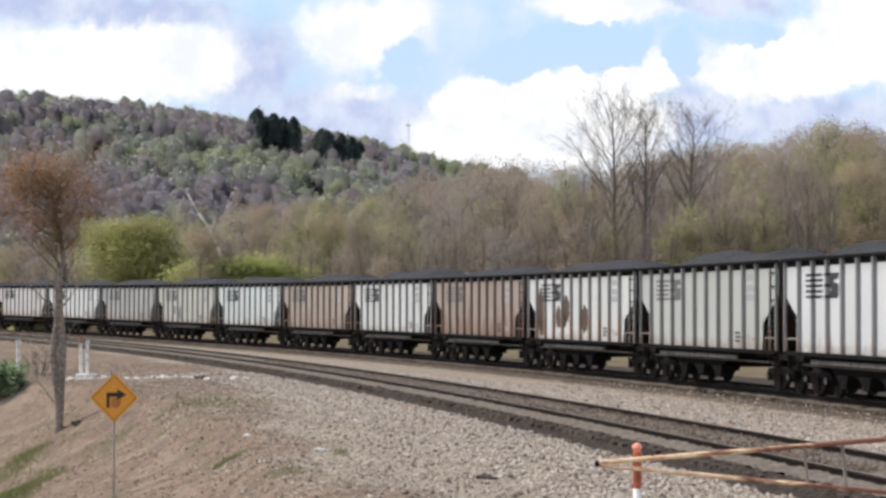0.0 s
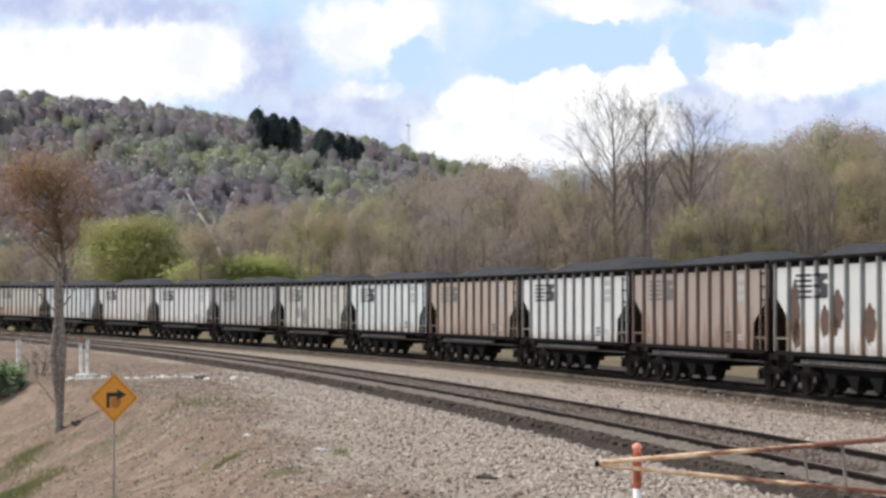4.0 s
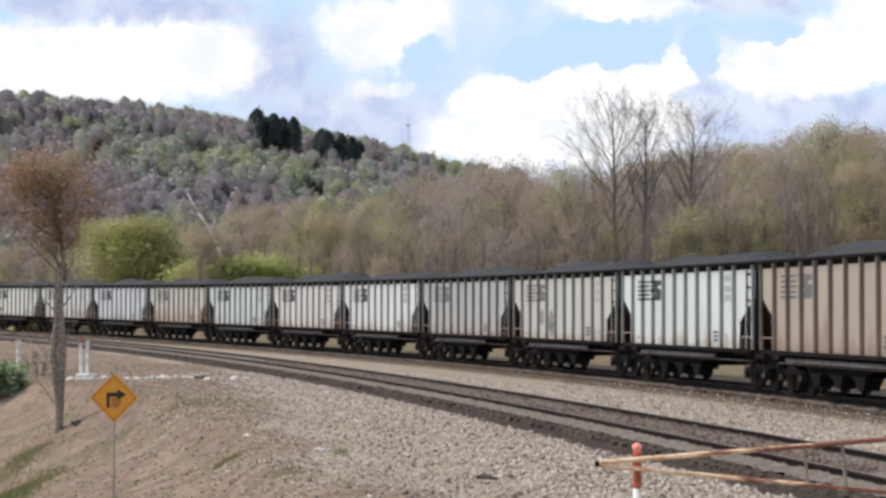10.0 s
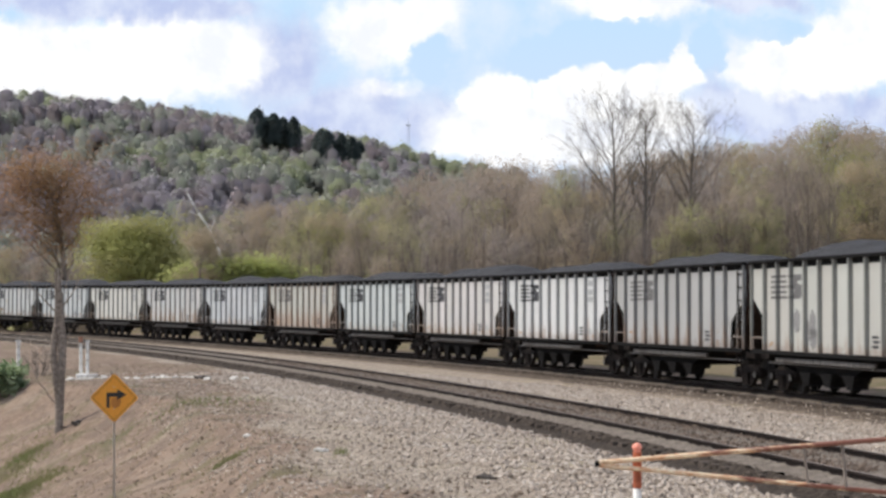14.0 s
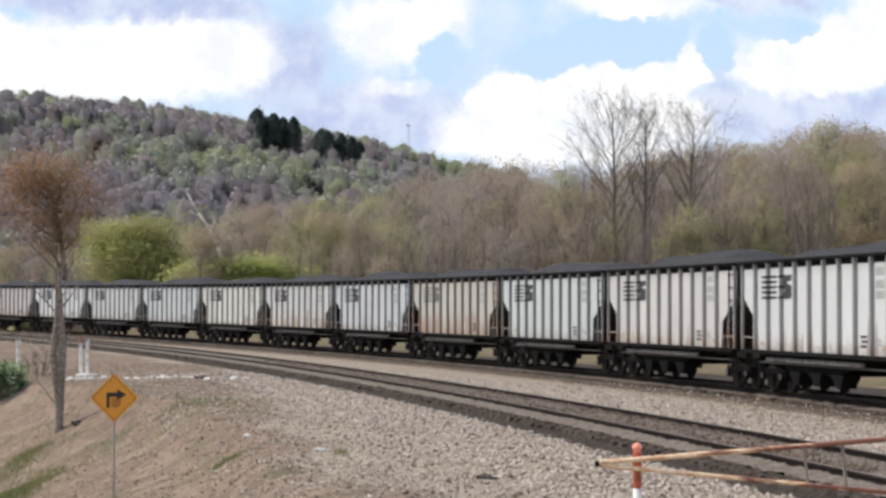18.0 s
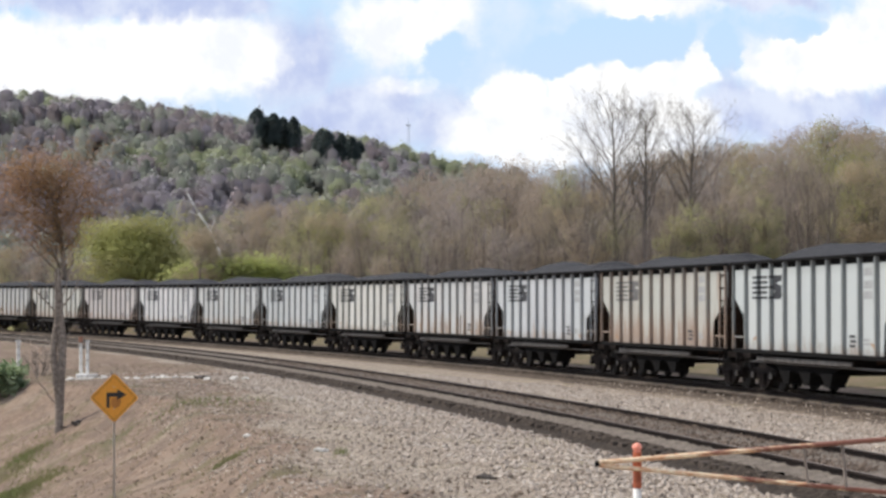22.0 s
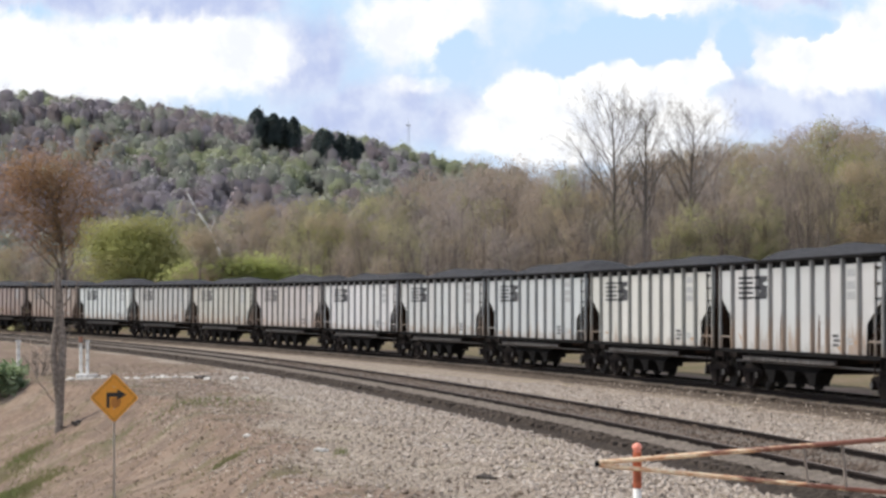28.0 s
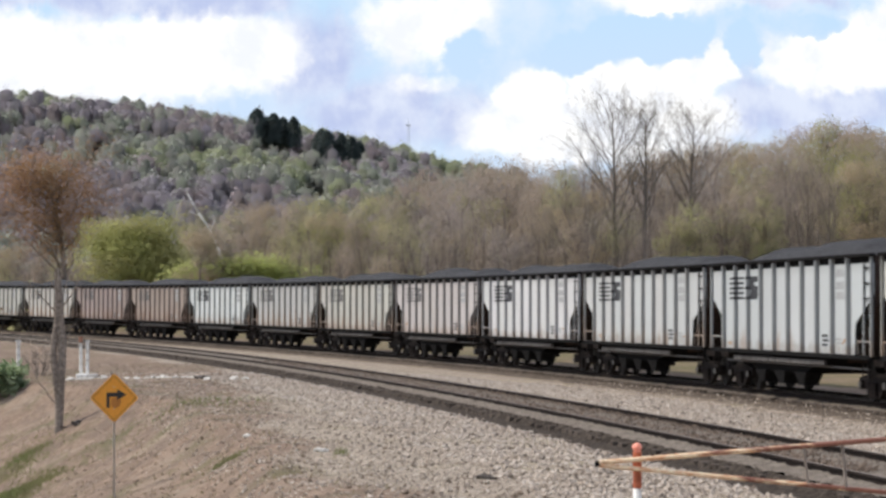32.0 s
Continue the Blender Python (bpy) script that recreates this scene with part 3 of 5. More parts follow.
def side_frame_mesh():
    out = [(-1.12, 0.50), (-1.12, 0.30), (-0.68, 0.28), (-0.32, -0.02), (0.32, -0.02), (0.68, 0.28), (1.12, 0.30), (1.12, 0.50), (0.62, 0.58), (0.30, 0.62), (-0.30, 0.62), (-0.62, 0.58)]
    s = Shape()
    s.prism([(a, b + 0.12) for a, b in out], -0.07, 0.07)
    for x in (-0.89, 0.89):
        s.tube((x, -0.13, 0.457), (x, 0.13, 0.457), 0.13, 0.13, 10)
    for x in (-0.18, 0.0, 0.18):
        s.tube((x, -0.12, 0.16), (x, -0.12, 0.52), 0.07, 0.07, 8)
    return s.mesh("side_frame", UNDER)


WHEELSET, SIDE_FRAME = wheelset_mesh(), side_frame_mesh()


def car_meshes():
    k = {}
    # side sheet with its cut lower corners, 6 mm steel
    side = [(-7.12, 3.52), (-7.12, 2.72), (-5.78, 2.0), (-5.70, 1.22), (5.70, 1.22), (5.78, 2.0), (7.12, 2.72), (7.12, 3.52)]
    s = Shape()
    s.prism(side, -0.012, 0.012)
    k["side"] = s
    s = Shape()                                # dark band under the top chord
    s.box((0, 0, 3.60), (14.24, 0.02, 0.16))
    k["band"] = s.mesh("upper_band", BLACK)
    s = Shape()
    s.box((0, 0, 3.715), (14.4, 0.16, 0.09))
    k["chord"] = bevelled(s.mesh("top_chord", BLACK), 0.015)
    s = Shape()
    s.box((0, 0, 1.18), (14.1, 0.14, 0.08))
    s.box((0, -0.05, 1.13), (14.1, 0.16, 0.03))
    k["sill"] = s.mesh("side_sill", BLACK)
    s = Shape()                                # hat-shaped post
    s.prism([(-0.068, 0.0), (-0.048, 0.105), (0.048, 0.105), (0.068, 0.0)], 1.22, 3.68, "z")
    k["post"] = s
    s = Shape()                                # sloping end sheet and end wall
    s.add([(7.0, -1.5, 3.7), (7.0, 1.5, 3.7), (7.0, 1.5, 2.42), (7.0, -1.5, 2.42), (5.0, -1.5, 1.0), (5.0, 1.5, 1.0)], [(0, 1, 2, 3), (3, 2, 5, 4)])
    s.add([(6.97, -1.5, 3.7), (6.97, 1.5, 3.7), (6.97, 1.5, 2.45), (6.97, -1.5, 2.45), (4.97, -1.5, 1.05), (4.97, 1.5, 1.05)], [(3, 2, 1, 0), (4, 5, 2, 3)])
    k["end"] = s.mesh("end_sheet", BLACK, fix=False)
    k["rusty_end"] = s.mesh("end_sheet", rough_mat("rusty_slope_steel", (0.03, 0.019, 0.014), (0.075, 0.045, 0.032), 1.2, 8, 0.9), fix=False)
    s = Shape()                                # end posts from the sill to the body's overhang
    for y in (-0.5, 0.5):
        s.box((6.85, y, 1.85), (0.10, 0.09, 1.5))
    s.box((6.75, 0, 1.02), (0.7, 2.6, 0.16))
    k["end_frame"] = s.mesh("end_frame", UNDER)
    s = Shape()                                # ladder at a corner, its outer stile the corner post
    s.box((0.29, 0, 2.45), (0.09, 0.07, 2.5))
    s.box((-0.27, 0, 2.35), (0.06, 0.05, 2.3))
    k["ladder"] = s
    s = Shape()
    s.box((0.29, 0, 2.45), (0.09, 0.07, 2.5))
    k["corner_post"] = s
    s = Shape()
    s.tube((-0.27, 0, 0), (0.29, 0, 0), 0.02, 0.02, 5)
    k["rung"] = s.mesh("rung", UNDER)
    s = Shape()                                # grab rail across the open corner, and the stirrup under the sill
    s.tube((-0.5, 0, 0), (0.5, 0, 0), 0.025, 0.025, 6)
    for x in (-0.48, 0.48):
        s.tube((x, 0, 0), (x, 0, -0.32), 0.02, 0.02, 5)
    k["grab_rail"] = s
    s = Shape()
    for x in (-0.2, 0.2):
        s.box((x, 0, 0.88), (0.04, 0.03, 0.5))
    s.box((0, 0, 0.64), (0.44, 0.06, 0.03))
    k["stirrup"] = s.mesh("stirrup", UNDER)
    s = Shape()                                # brake gear box on the end platform
    s.box((0, 0, 1.34), (0.42, 0.5, 0.26))
    s.tube((0, -0.3, 1.3), (0, 0.3, 1.3), 0.11, 0.11, 10)
    k["brake_box"] = bevelled(s.mesh("brake_box", UNDER), 0.02)
    s = Shape()
    s.box((0, 0, 0.96), (14.0, 0.42, 0.30))
    k["centre_sill"] = s.mesh("centre_sill", BLACK)
    s = Shape()                                # sloping floor under the body
    ring = [(-3.4, -1.25, 0.60), (0.6, -1.25, 0.60), (0.6, 1.25, 0.60), (-3.4, 1.25, 0.60), (-5.0, -1.44, 1.12), (3.6, -1.44, 1.12), (3.6, 1.44, 1.12), (-5.0, 1.44, 1.12)]
    s.add(ring, [(3, 2, 1, 0), (4, 5, 6, 7), (0, 1, 5, 4), (1, 2, 6, 5), (2, 3, 7, 6), (3, 0, 4, 7)])
    k["floor"] = s.mesh("hopper_floor", BLACK)
    s = Shape()                                # one discharge chute, narrowing to its door
    ring = [(-0.2, -0.2, 0.32), (0.2, -0.2, 0.32), (0.2, 0.2, 0.32), (-0.2, 0.2, 0.32), (-0.5, -0.26, 0.66), (0.5, -0.26, 0.66), (0.5, 0.26, 0.66), (-0.5, 0.26, 0.66)]
    s.add(ring, [(3, 2, 1, 0), (4, 5, 6, 7), (0, 1, 5, 4), (1, 2, 6, 5), (2, 3, 7, 6), (3, 0, 4, 7)])
    s.box((0, 0, 0.33), (0.48, 0.44, 0.05))
    k["bay"] = s.mesh("hopper_chute", BLACK)
    s = Shape()
    s.box((0, 0, 0), (0.5, 0.22, 0.24))
    s.box((0.33, 0, 0), (0.3, 0.30, 0.30))
    s.box((-0.2, 0, -0.05), (0.3, 0.36, 0.34))
    k["coupler"] = bevelled(s.mesh("coupler", UNDER), 0.02)
    s = Shape()
    s.tube((0, 0, -0.03), (0, 0, 0.03), 0.28, 0.28, 16)
    k["brake_wheel"] = s.mesh("brake_wheel", UNDER)
    s = Shape()                                # brake pipe and lever rod along the sill
    s.tube((-6.2, 0, 0.86), (6.2, 0, 0.86), 0.03, 0.03, 6)
    k["rod"] = s.mesh("brake_rod", rough_mat("dusty_grey_steel", (0.10, 0.09, 0.085), (0.20, 0.18, 0.17), 1, 8, 0.8))
    s = Shape()
    s.box((-0.7, 0, 0.97), (8.2, 0.07, 0.11))
    k["beam"] = s.mesh("dusty_beam", rough_mat("pale_dusty_steel", (0.035, 0.03, 0.028), (0.17, 0.155, 0.145), 0.7, 3, 0.8, c=(0.06, 0.05, 0.045)))
    s = Shape()
    s.tube((0, -0.02, 0), (0, 0.02, 0), 0.09, 0.07, 8)
    k["bearing_cap"] = s.mesh("bearing_cap", rough_mat("pale_bearing_steel", (0.14, 0.125, 0.11), (0.26, 0.235, 0.21), 3, 14, 0.7))
    s = Shape()
    s.prism([(-0.2, 0.0), (-0.07, 0.04), (0.12, 0.03), (0.18, -0.03), (0.05, -0.05), (-0.15, -0.03)], -0.003, 0.003)
    k["rust_spot"] = s.mesh("rust_spot", ORANGE_RUST)
    s = Shape()
    s.box((0, 0, 1.02), (0.5, 2.3, 0.3))
    s.tube((0, 0, 0.62), (0, 0, 0.9), 0.2, 0.2, 10)
    s.box((0, 0, 0.62), (0.34, 2.0, 0.26))
    k["bolster"] = s.mesh("bolster", BLACK)
    for name, size in (("bar", (1.42, 0.008, 0.07)), ("number_bar", (0.62, 0.008, 0.2)), ("small_bar", (0.45, 0.008, 0.07))):
        for tint, mat_ in (("", LOGO), ("worn_", DIM), ("faint_", FADED)):
            s = Shape()
            s.box((0, 0, 0), size)
            k[tint + name] = s.mesh("mark_bar", mat_)
    for tint, mat_ in (("", LOGO), ("worn_", DIM)):
        s = Shape()                            # notched block beside the stripes
        s.prism([(-0.42, 0.33), (0.5, 0.33), (0.5, 0.17), (0.12, 0.15), (0.12, 0.08), (0.5, 0.04), (0.5, -0.25), (0.4, -0.33), (-0.5, -0.33), (-0.5, -0.17), (-0.12, -0.15), (-0.12, -0.08), (-0.5, -0.04), (-0.5, 0.25)], -0.004, 0.004)
        k[tint + "block"] = s.mesh("mark_block", mat_)
        s = Shape()                            # the mark goes on over a post that crosses it
        s.prism([(-0.077, 0.0), (-0.056, 0.12), (0.056, 0.12), (0.077, 0.0)], -0.035, 0.035, "z")
        k[tint + "wrap"] = s.mesh("mark_wrap", mat_)
    return k


CAR = car_meshes()


def coal_mesh(seed):
    """A heaped load with two or three humps."""
    rng = random.Random(seed)
    humps = [(-3.4 + rng.uniform(-0.9, 0.9), 0.15 + rng.uniform(-0.1, 0.1)), (0.6 + rng.uniform(-1.2, 1.2), 0.16 + rng.uniform(-0.1, 0.08)), (3.9 + rng.uniform(-0.7, 0.7), 0.12 + rng.uniform(-0.08, 0.1))]
    nx, ny = 57, 13
    vs, fs = [], []
    for i in range(nx):
        for j in range(ny):
            x, y = -6.95 + 13.9 * i / (nx - 1), -1.5 + 3.0 * j / (ny - 1)
            e = min(1.0, (7.0 - abs(x)) / 2.6) * (1 - (abs(y) / 1.5) ** 2.2)
            h = 0.30 + 0.10 * math.cos(x * 0.22) + sum(a * math.exp(-((x - c) / 2.0) ** 2) for c, a in humps)
            d = noise.noise(Vector((x * 1.3, y * 1.3, seed))) * 0.06 + noise.noise(Vector((x * 4, y * 4, seed))) * 0.05
            vs.append((x, y, 3.60 + max(0, e) * (h + d) + 0.04 * d))
    for i in range(nx - 1):
        for j in range(ny - 1):
            a = i * ny + j
            fs.append((a, a + ny, a + ny + 1, a + 1))
    me = bpy.data.meshes.new("coal_load")
    me.from_pydata(vs, [], fs)
    me.materials.append(COAL)
    return me


COAL_LOADS = [coal_mesh(i) for i in range(6)]
TURN = Matrix.Rotation(math.pi, 4, "Z")


def hopper_car(i):
    kind, amount = FLEET[i]
    base, rust, stain = PALETTE[kind]
    rng = random.Random(100 + i)
    base = tuple(v * rng.uniform(0.96, 1.04) for v in base)
    paint = car_paint("car_paint", base, rust, amount, stain, i)
    # body paint darkened for shade on posts and ladders, with more rust
    shaded_post_paint = car_paint("shaded_post_paint", tuple(0.54 * v for v in base), rust, min(1, amount + 0.25), tuple(0.42 * v for v in stain), i + 50)
    state = ", patched with bare rust" if i == 3 else ", with dark stains" if i == 8 else (", streaked with rust" if amount > 0.25 else "")
    car = thing("coal_hopper_car", WORDS[kind] + " steel hopper car heaped with coal" + state, "railway car", "cars of the coal train")
    side_me, post_me = CAR["side"].mesh("side_sheet", paint), CAR["post"].mesh("side_post", shaded_post_paint)
    corner_me, ladder_me, rail_me = CAR["corner_post"].mesh("corner_post", shaded_post_paint), CAR["ladder"].mesh("ladder", shaded_post_paint), CAR["grab_rail"].mesh("grab_rail", shaded_post_paint)
    for k in (-1, 1):
        part("side_sheet", side_me, car, m=pose(0, k * HALF, 0))
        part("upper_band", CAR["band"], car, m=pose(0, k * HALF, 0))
        part("top_chord", CAR["chord"], car, m=pose(0, k * (HALF + 0.06), 0))
        part("side_sill", CAR["sill"], car, m=pose(0, k * (HALF + 0.02), 0) if k < 0 else pose(0, HALF + 0.02, 0, 0, 0, 180))
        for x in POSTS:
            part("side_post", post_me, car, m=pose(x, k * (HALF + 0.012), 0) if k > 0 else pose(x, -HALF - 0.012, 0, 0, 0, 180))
        part("end_sheet", CAR["rusty_end" if k > 0 else "end"], car, m=None if k > 0 else TURN)
        part("end_frame", CAR["end_frame"], car, m=None if k > 0 else TURN)
        for e in (-1, 1):
            turn = pose(e * 6.78, k * (HALF + 0.05), 0, 0, 0, 0 if e > 0 else 180)
            if e * k > 0:
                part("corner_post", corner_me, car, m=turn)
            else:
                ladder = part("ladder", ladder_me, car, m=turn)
                for j in range(6):
                    part("rung", CAR["rung"], ladder, m=pose(0, 0, 1.5 + 0.38 * j))
            part("stirrup", CAR["stirrup"], car, m=pose(e * 6.6, k * (HALF + 0.03), 0))
            part("grab_rail", rail_me, car, m=pose(e * 6.5, k * (HALF + 0.03), 1.56))
        part("brake_rod", CAR["rod"], car, m=pose(0, k * 1.36, 0))
        part("dusty_beam", CAR["beam"], car, "pale dusty steel beam", pose(0, k * 1.56, 0))
        part("coupler", CAR["coupler"], car, m=pose(7.2, 0, 0.84) if k > 0 else pose(-7.2, 0, 0.84, 0, 0, 180))
        truck = part("truck", CAR["bolster"], car, "grimy cast-steel truck", pose(k * 5.8, 0, 0))
        for j in (-1, 1):
            part("side_frame", SIDE_FRAME, truck, m=pose(0, j * 1.0, 0) if j < 0 else pose(0, 1.0, 0, 0, 0, 180))
            for d in (-0.89, 0.89):
                part("bearing_cap", CAR["bearing_cap"], truck, m=pose(d, j * 1.145, 0.457))
            part("wheelset", WHEELSET, truck, m=pose(j * 0.89, 0, 0.457))
    part("centre_sill", CAR["centre_sill"], car)
    tint = "worn_" if kind in ("pale", "brown", "tan", "cream", "grey") else ""
    y = -HALF - 0.017
    for z in BAND_Z:
        part("mark_bar", CAR[tint + "bar"], car, m=pose(-4.55, y, z))
        part("mark_wrap", CAR[tint + "wrap"], car, m=pose(POSTS[1], -HALF - 0.012, z, 0, 0, 180))
    part("mark_block", CAR[tint + "block"], car, m=pose(-2.98, y, BAND_Z[2]))
    for z in (BAND_Z[0], BAND_Z[2], BAND_Z[4]):
        part("mark_wrap", CAR[tint + "wrap"], car, m=pose(POSTS[2], -HALF - 0.012, z, 0, 0, 180))
    for x, z in ((4.62, 3.3), (4.62, 2.98), (4.62, 2.72)):
        part("number_bar", CAR["faint_number_bar"], car, m=pose(x, y, z))
    for x, z in ((3.42, 1.68), (3.48, 1.56), (3.42, 1.44), (4.5, 1.6), (4.55, 1.5)):
        part("stencil_bar", CAR["faint_small_bar" if x > 4 else "small_bar"], car, m=pose(x, y, z))
    for x in (-5.2, 5.0, 3.9):
        if rng.random() < 0.7:
            part("rust_spot", CAR["rust_spot"], car, m=pose(x + rng.uniform(-0.2, 0.2), y, 1.45 + rng.uniform(-0.1, 0.15), 0, rng.uniform(-30, 30), 0))
    part("hopper_floor", CAR["floor"], car)
    for x in (-2.7, -0.9, 0.9):
        part("hopper_chute", CAR["bay"], car, m=pose(x, -1.18, 0))
    part("brake_box", CAR["brake_box"], car, m=pose(-6.35, -0.9, 0))
    spots = {3: ((-5.35, 2.3, 0.36, 0.85), (-2.75, 2.05, 0.3, 0.42), (-1.7, 2.35, 0.4, 0.52), (-1.95, 1.95, 0.28, 0.3), (0.85, 2.0, 0.36, 0.5), (-5.2, 1.7, 0.3, 0.4)),
             8: ((-2.9, 2.05, 0.3, 0.32), (-2.1, 1.75, 0.28, 0.45), (-1.55, 1.95, 0.3, 0.4), (-1.5, 1.6, 0.3, 0.3)), 15: ((-1.2, 1.72, 0.1, 0.5), (2.1, 1.7, 0.1, 0.5))}
    for x, z, rx, rz in spots.get(i, ()):
        rx *= 1.25 if i == 3 else 1.0
        s = Shape()
        s.prism([(x + rx * (1 + 0.18 * math.sin(3.1 * j + x)) * math.cos(j * math.pi / 9), z + rz * (1 + 0.15 * math.cos(2.3 * j + z)) * math.sin(j * math.pi / 9)) for j in range(18)], -HALF - 0.0165, -HALF - 0.0125)
        part("stain", s.mesh("stain", STAIN if i == 8 else RUST), car, "bare rust-brown patch" if i == 3 else "dark stain")
    part("brake_wheel", CAR["brake_wheel"], car, m=pose(-7.08, 0.55, 2.3, 0, 90, 0))
    part("coal_load", COAL_LOADS[i % 6], car, "heaped black coal")
    return car


SPEED, PITCH = 7.2786, 15.0
TRAIN = [hopper_car(i) for i in range(len(FLEET))]


# ---- trees ----
def leaf_quads(points, size, rng, out=None, loose=0.55):
    """Loose leaf-clump quads at the given points, as vertex, face and normal arrays; out: the way each one faces, roughly."""
    n = len(points)
    if out is None:
        out = rng.normal(size=(n, 3))
    out = out / np.maximum(np.linalg.norm(out, axis=1), 1e-6)[:, None]
    g = out + loose * rng.normal(size=(n, 3))
    u = np.cross(g, rng.normal(size=(n, 3)))
    u /= np.linalg.norm(u, axis=1)[:, None]
    w = np.cross(g, u)
    w /= np.linalg.norm(w, axis=1)[:, None]
    k = (size * rng.uniform(0.5, 1.3, n) / 2)[:, None]
    a = rng.uniform(0.5, 1.0, n)[:, None]
    v = np.stack([points - u * k * 1.1, points + u * k * 0.7 - w * k * a, points + u * k * 0.6 + w * k * a], 1).reshape(-1, 3)
    return v, np.arange(3 * n).reshape(-1, 3), np.repeat(out, 3, 0)


def facing(me, normals):
    """Soft shading over a whole crown."""
    me.polygons.foreach_set("use_smooth", [True] * len(me.polygons))
    me.normals_split_custom_set_from_vertices(normals.tolist())


def leaves_mesh(name, points, size, rng, mat, out=None):
    v, f, nrm = leaf_quads(points, size, rng, out)
    me = bpy.data.meshes.new(name)
    me.from_pydata(v.tolist(), [], f.tolist())
    me.materials.append(mat)
    facing(me, nrm)
    return me


def grow(shape, tips, rng, p, d, length, r, level, counts, rise=0.25, wander=0.22, low=0.28):
    """A branch in short pieces, with branches of its own; the ends of the last ones go into tips."""
    pieces = (7, 4, 3, 2, 1)[level]
    sides = (7, 5, 4, 3, 3)[level]
    end_r = r * (0.35 if level else 0.3)
    spots = []
    for i in range(pieces):
        q = p + d * (length / pieces)
        r0, r1 = r + (end_r - r) * i / pieces, r + (end_r - r) * (i + 1) / pieces
        shape.tube(p, q, r0, r1, sides, caps=False)
        spots.append((p, q, d.copy(), r0))
        p = q
        d = (d + Vector((rng.uniform(-1, 1), rng.uniform(-1, 1), rng.uniform(-0.6, 1) + rise * 0.5)) * wander * (0.35 if level == 0 else 1)).normalized()
    if level < len(counts):
        for k in range(counts[level]):
            u = rng.uniform(low if level == 0 else 0.2, 0.98)
            a, b, dd, rr = spots[min(int(u * pieces), pieces - 1)]
            at = a.lerp(b, u * pieces % 1)
            side = dd.orthogonal().normalized()
            side.rotate(Matrix.Rotation(rng.uniform(0, 2 * math.pi), 3, dd))
            spread = rng.uniform(0.55, 1.1)
            nd = (dd * (1.0 - 0.35 * spread) + side * spread * 0.8 + Vector((0, 0, rise))).normalized()
            grow(shape, tips, rng, at, nd, length * rng.uniform(0.34, 0.52) * (1.15 - 0.55 * u if level == 0 else 1), max(rr * 0.42, 0.008), level + 1, counts, rise, wander)
    if level >= 2:
        tips.append(p)


def tree_meshes(seed, height, counts, lean=0.0, rise=0.3, thick=0.016, per_tip=5, leaf=0.35, bark=None, mat=None, haze=0.5, low=0.28, clumps=0, lift=0.35):
    rng, nr = random.Random(seed), np.random.default_rng(seed)
    s, tips = Shape(), []
    grow(s, tips, rng, Vector((0, 0, -0.4)), Vector((lean, 0.05, 1)).normalized(), height * (0.74 if clumps else 0.86), height * thick, 0, counts, rise, low=low)
    trunk = s.mesh("trunk", bark or BARK, smooth_faces=True, fix=False)
    crown = None
    if per_tip and mat:
        t = np.array([tuple(p) for p in tips])
        if clumps:
            # rounded clumps over the crown instead of a haze round every twig
            n = len(t) * per_tip
            k = clumps
            th, up = nr.uniform(0, 2 * math.pi, k), nr.uniform(0.30, 0.93, k)
            r = height * 0.19 * np.sqrt(np.clip(1.15 - ((up - 0.6) / 0.36) ** 2, 0.05, 1)) * nr.uniform(0.35, 1, k)
            t = np.stack([r * np.cos(th) + lean * up * height, r * np.sin(th), up * height], 1)[nr.integers(0, k, n)]
            way = nr.normal(size=(n, 3))
            way /= np.linalg.norm(way, axis=1)[:, None]
            pts = t + way * (height * 0.085 * nr.uniform(0.5, 1.05, n) ** 0.6)[:, None] * np.array([1, 1, 0.85])
            heart = np.array([0, 0, height * 0.45])
            out = way * 1.1 + (pts - heart) / (height * 0.3) + np.array([0, 0, lift])
            return trunk, leaves_mesh("crown", pts, leaf * 1.15, nr, mat, out)
        pts = np.repeat(t, per_tip, 0) + np.clip(nr.normal(size=(len(t) * per_tip, 3)), -1.4, 1.4) * haze
        heart = np.array([t[:, 0].mean(), t[:, 1].mean(), height * 0.5])
        out = (pts - heart) / (height * 0.3) + 0.8 * (pts - np.repeat(t, per_tip, 0)) / haze + np.array([0, 0, lift])
        crown = leaves_mesh("crown", pts, leaf, nr, mat, out)
    return trunk, crown


# a few trees of each tint, 16 m tall; the woods reuse them at other sizes
KINDS = {}
for n_, (word, mat_, per, leaf_, spread_) in enumerate((("taupe", TAUPE, 26, 0.155, 0.7), ("mauve", MAUVE, 26, 0.155, 0.7), ("olive", OLIVE, 27, 0.17, 0.75), ("gold", GOLD, 26, 0.16, 0.72), ("lime", LIME, 28, 0.18, 0.75))):
    KINDS[word] = [tree_meshes(10 * n_ + j, 16.0, (11, 5, 4), lean=(-0.08, 0.1, 0.02)[j], rise=(0.35, 0.5, 0.2)[j], per_tip=(per, per // 3, per // 2)[j], leaf=leaf_, mat=mat_, haze=spread_, clumps=(26, 0, 0)[j]) for j in range(3)]
KINDS["stem"] = [tree_meshes(80 + j, 16.0, (12, 6, 4), lean=(-0.16, 0.1, -0.1)[j], rise=0.4, thick=0.0135, per_tip=7, leaf=0.13, mat=TAUPE, haze=0.4, low=(0.42, 0.5, 0.45)[j]) for j in range(3)]
SAYS = {"stem": "slender bare tree with a dark trunk", "taupe": "leafless spring tree with grey-brown twigs", "mauve": "budding tree with mauve-grey twigs", "olive": "tree in thin olive-green new leaf", "gold": "tree with straw-gold spring buds", "lime": "tree in bright yellow-green new leaf"}


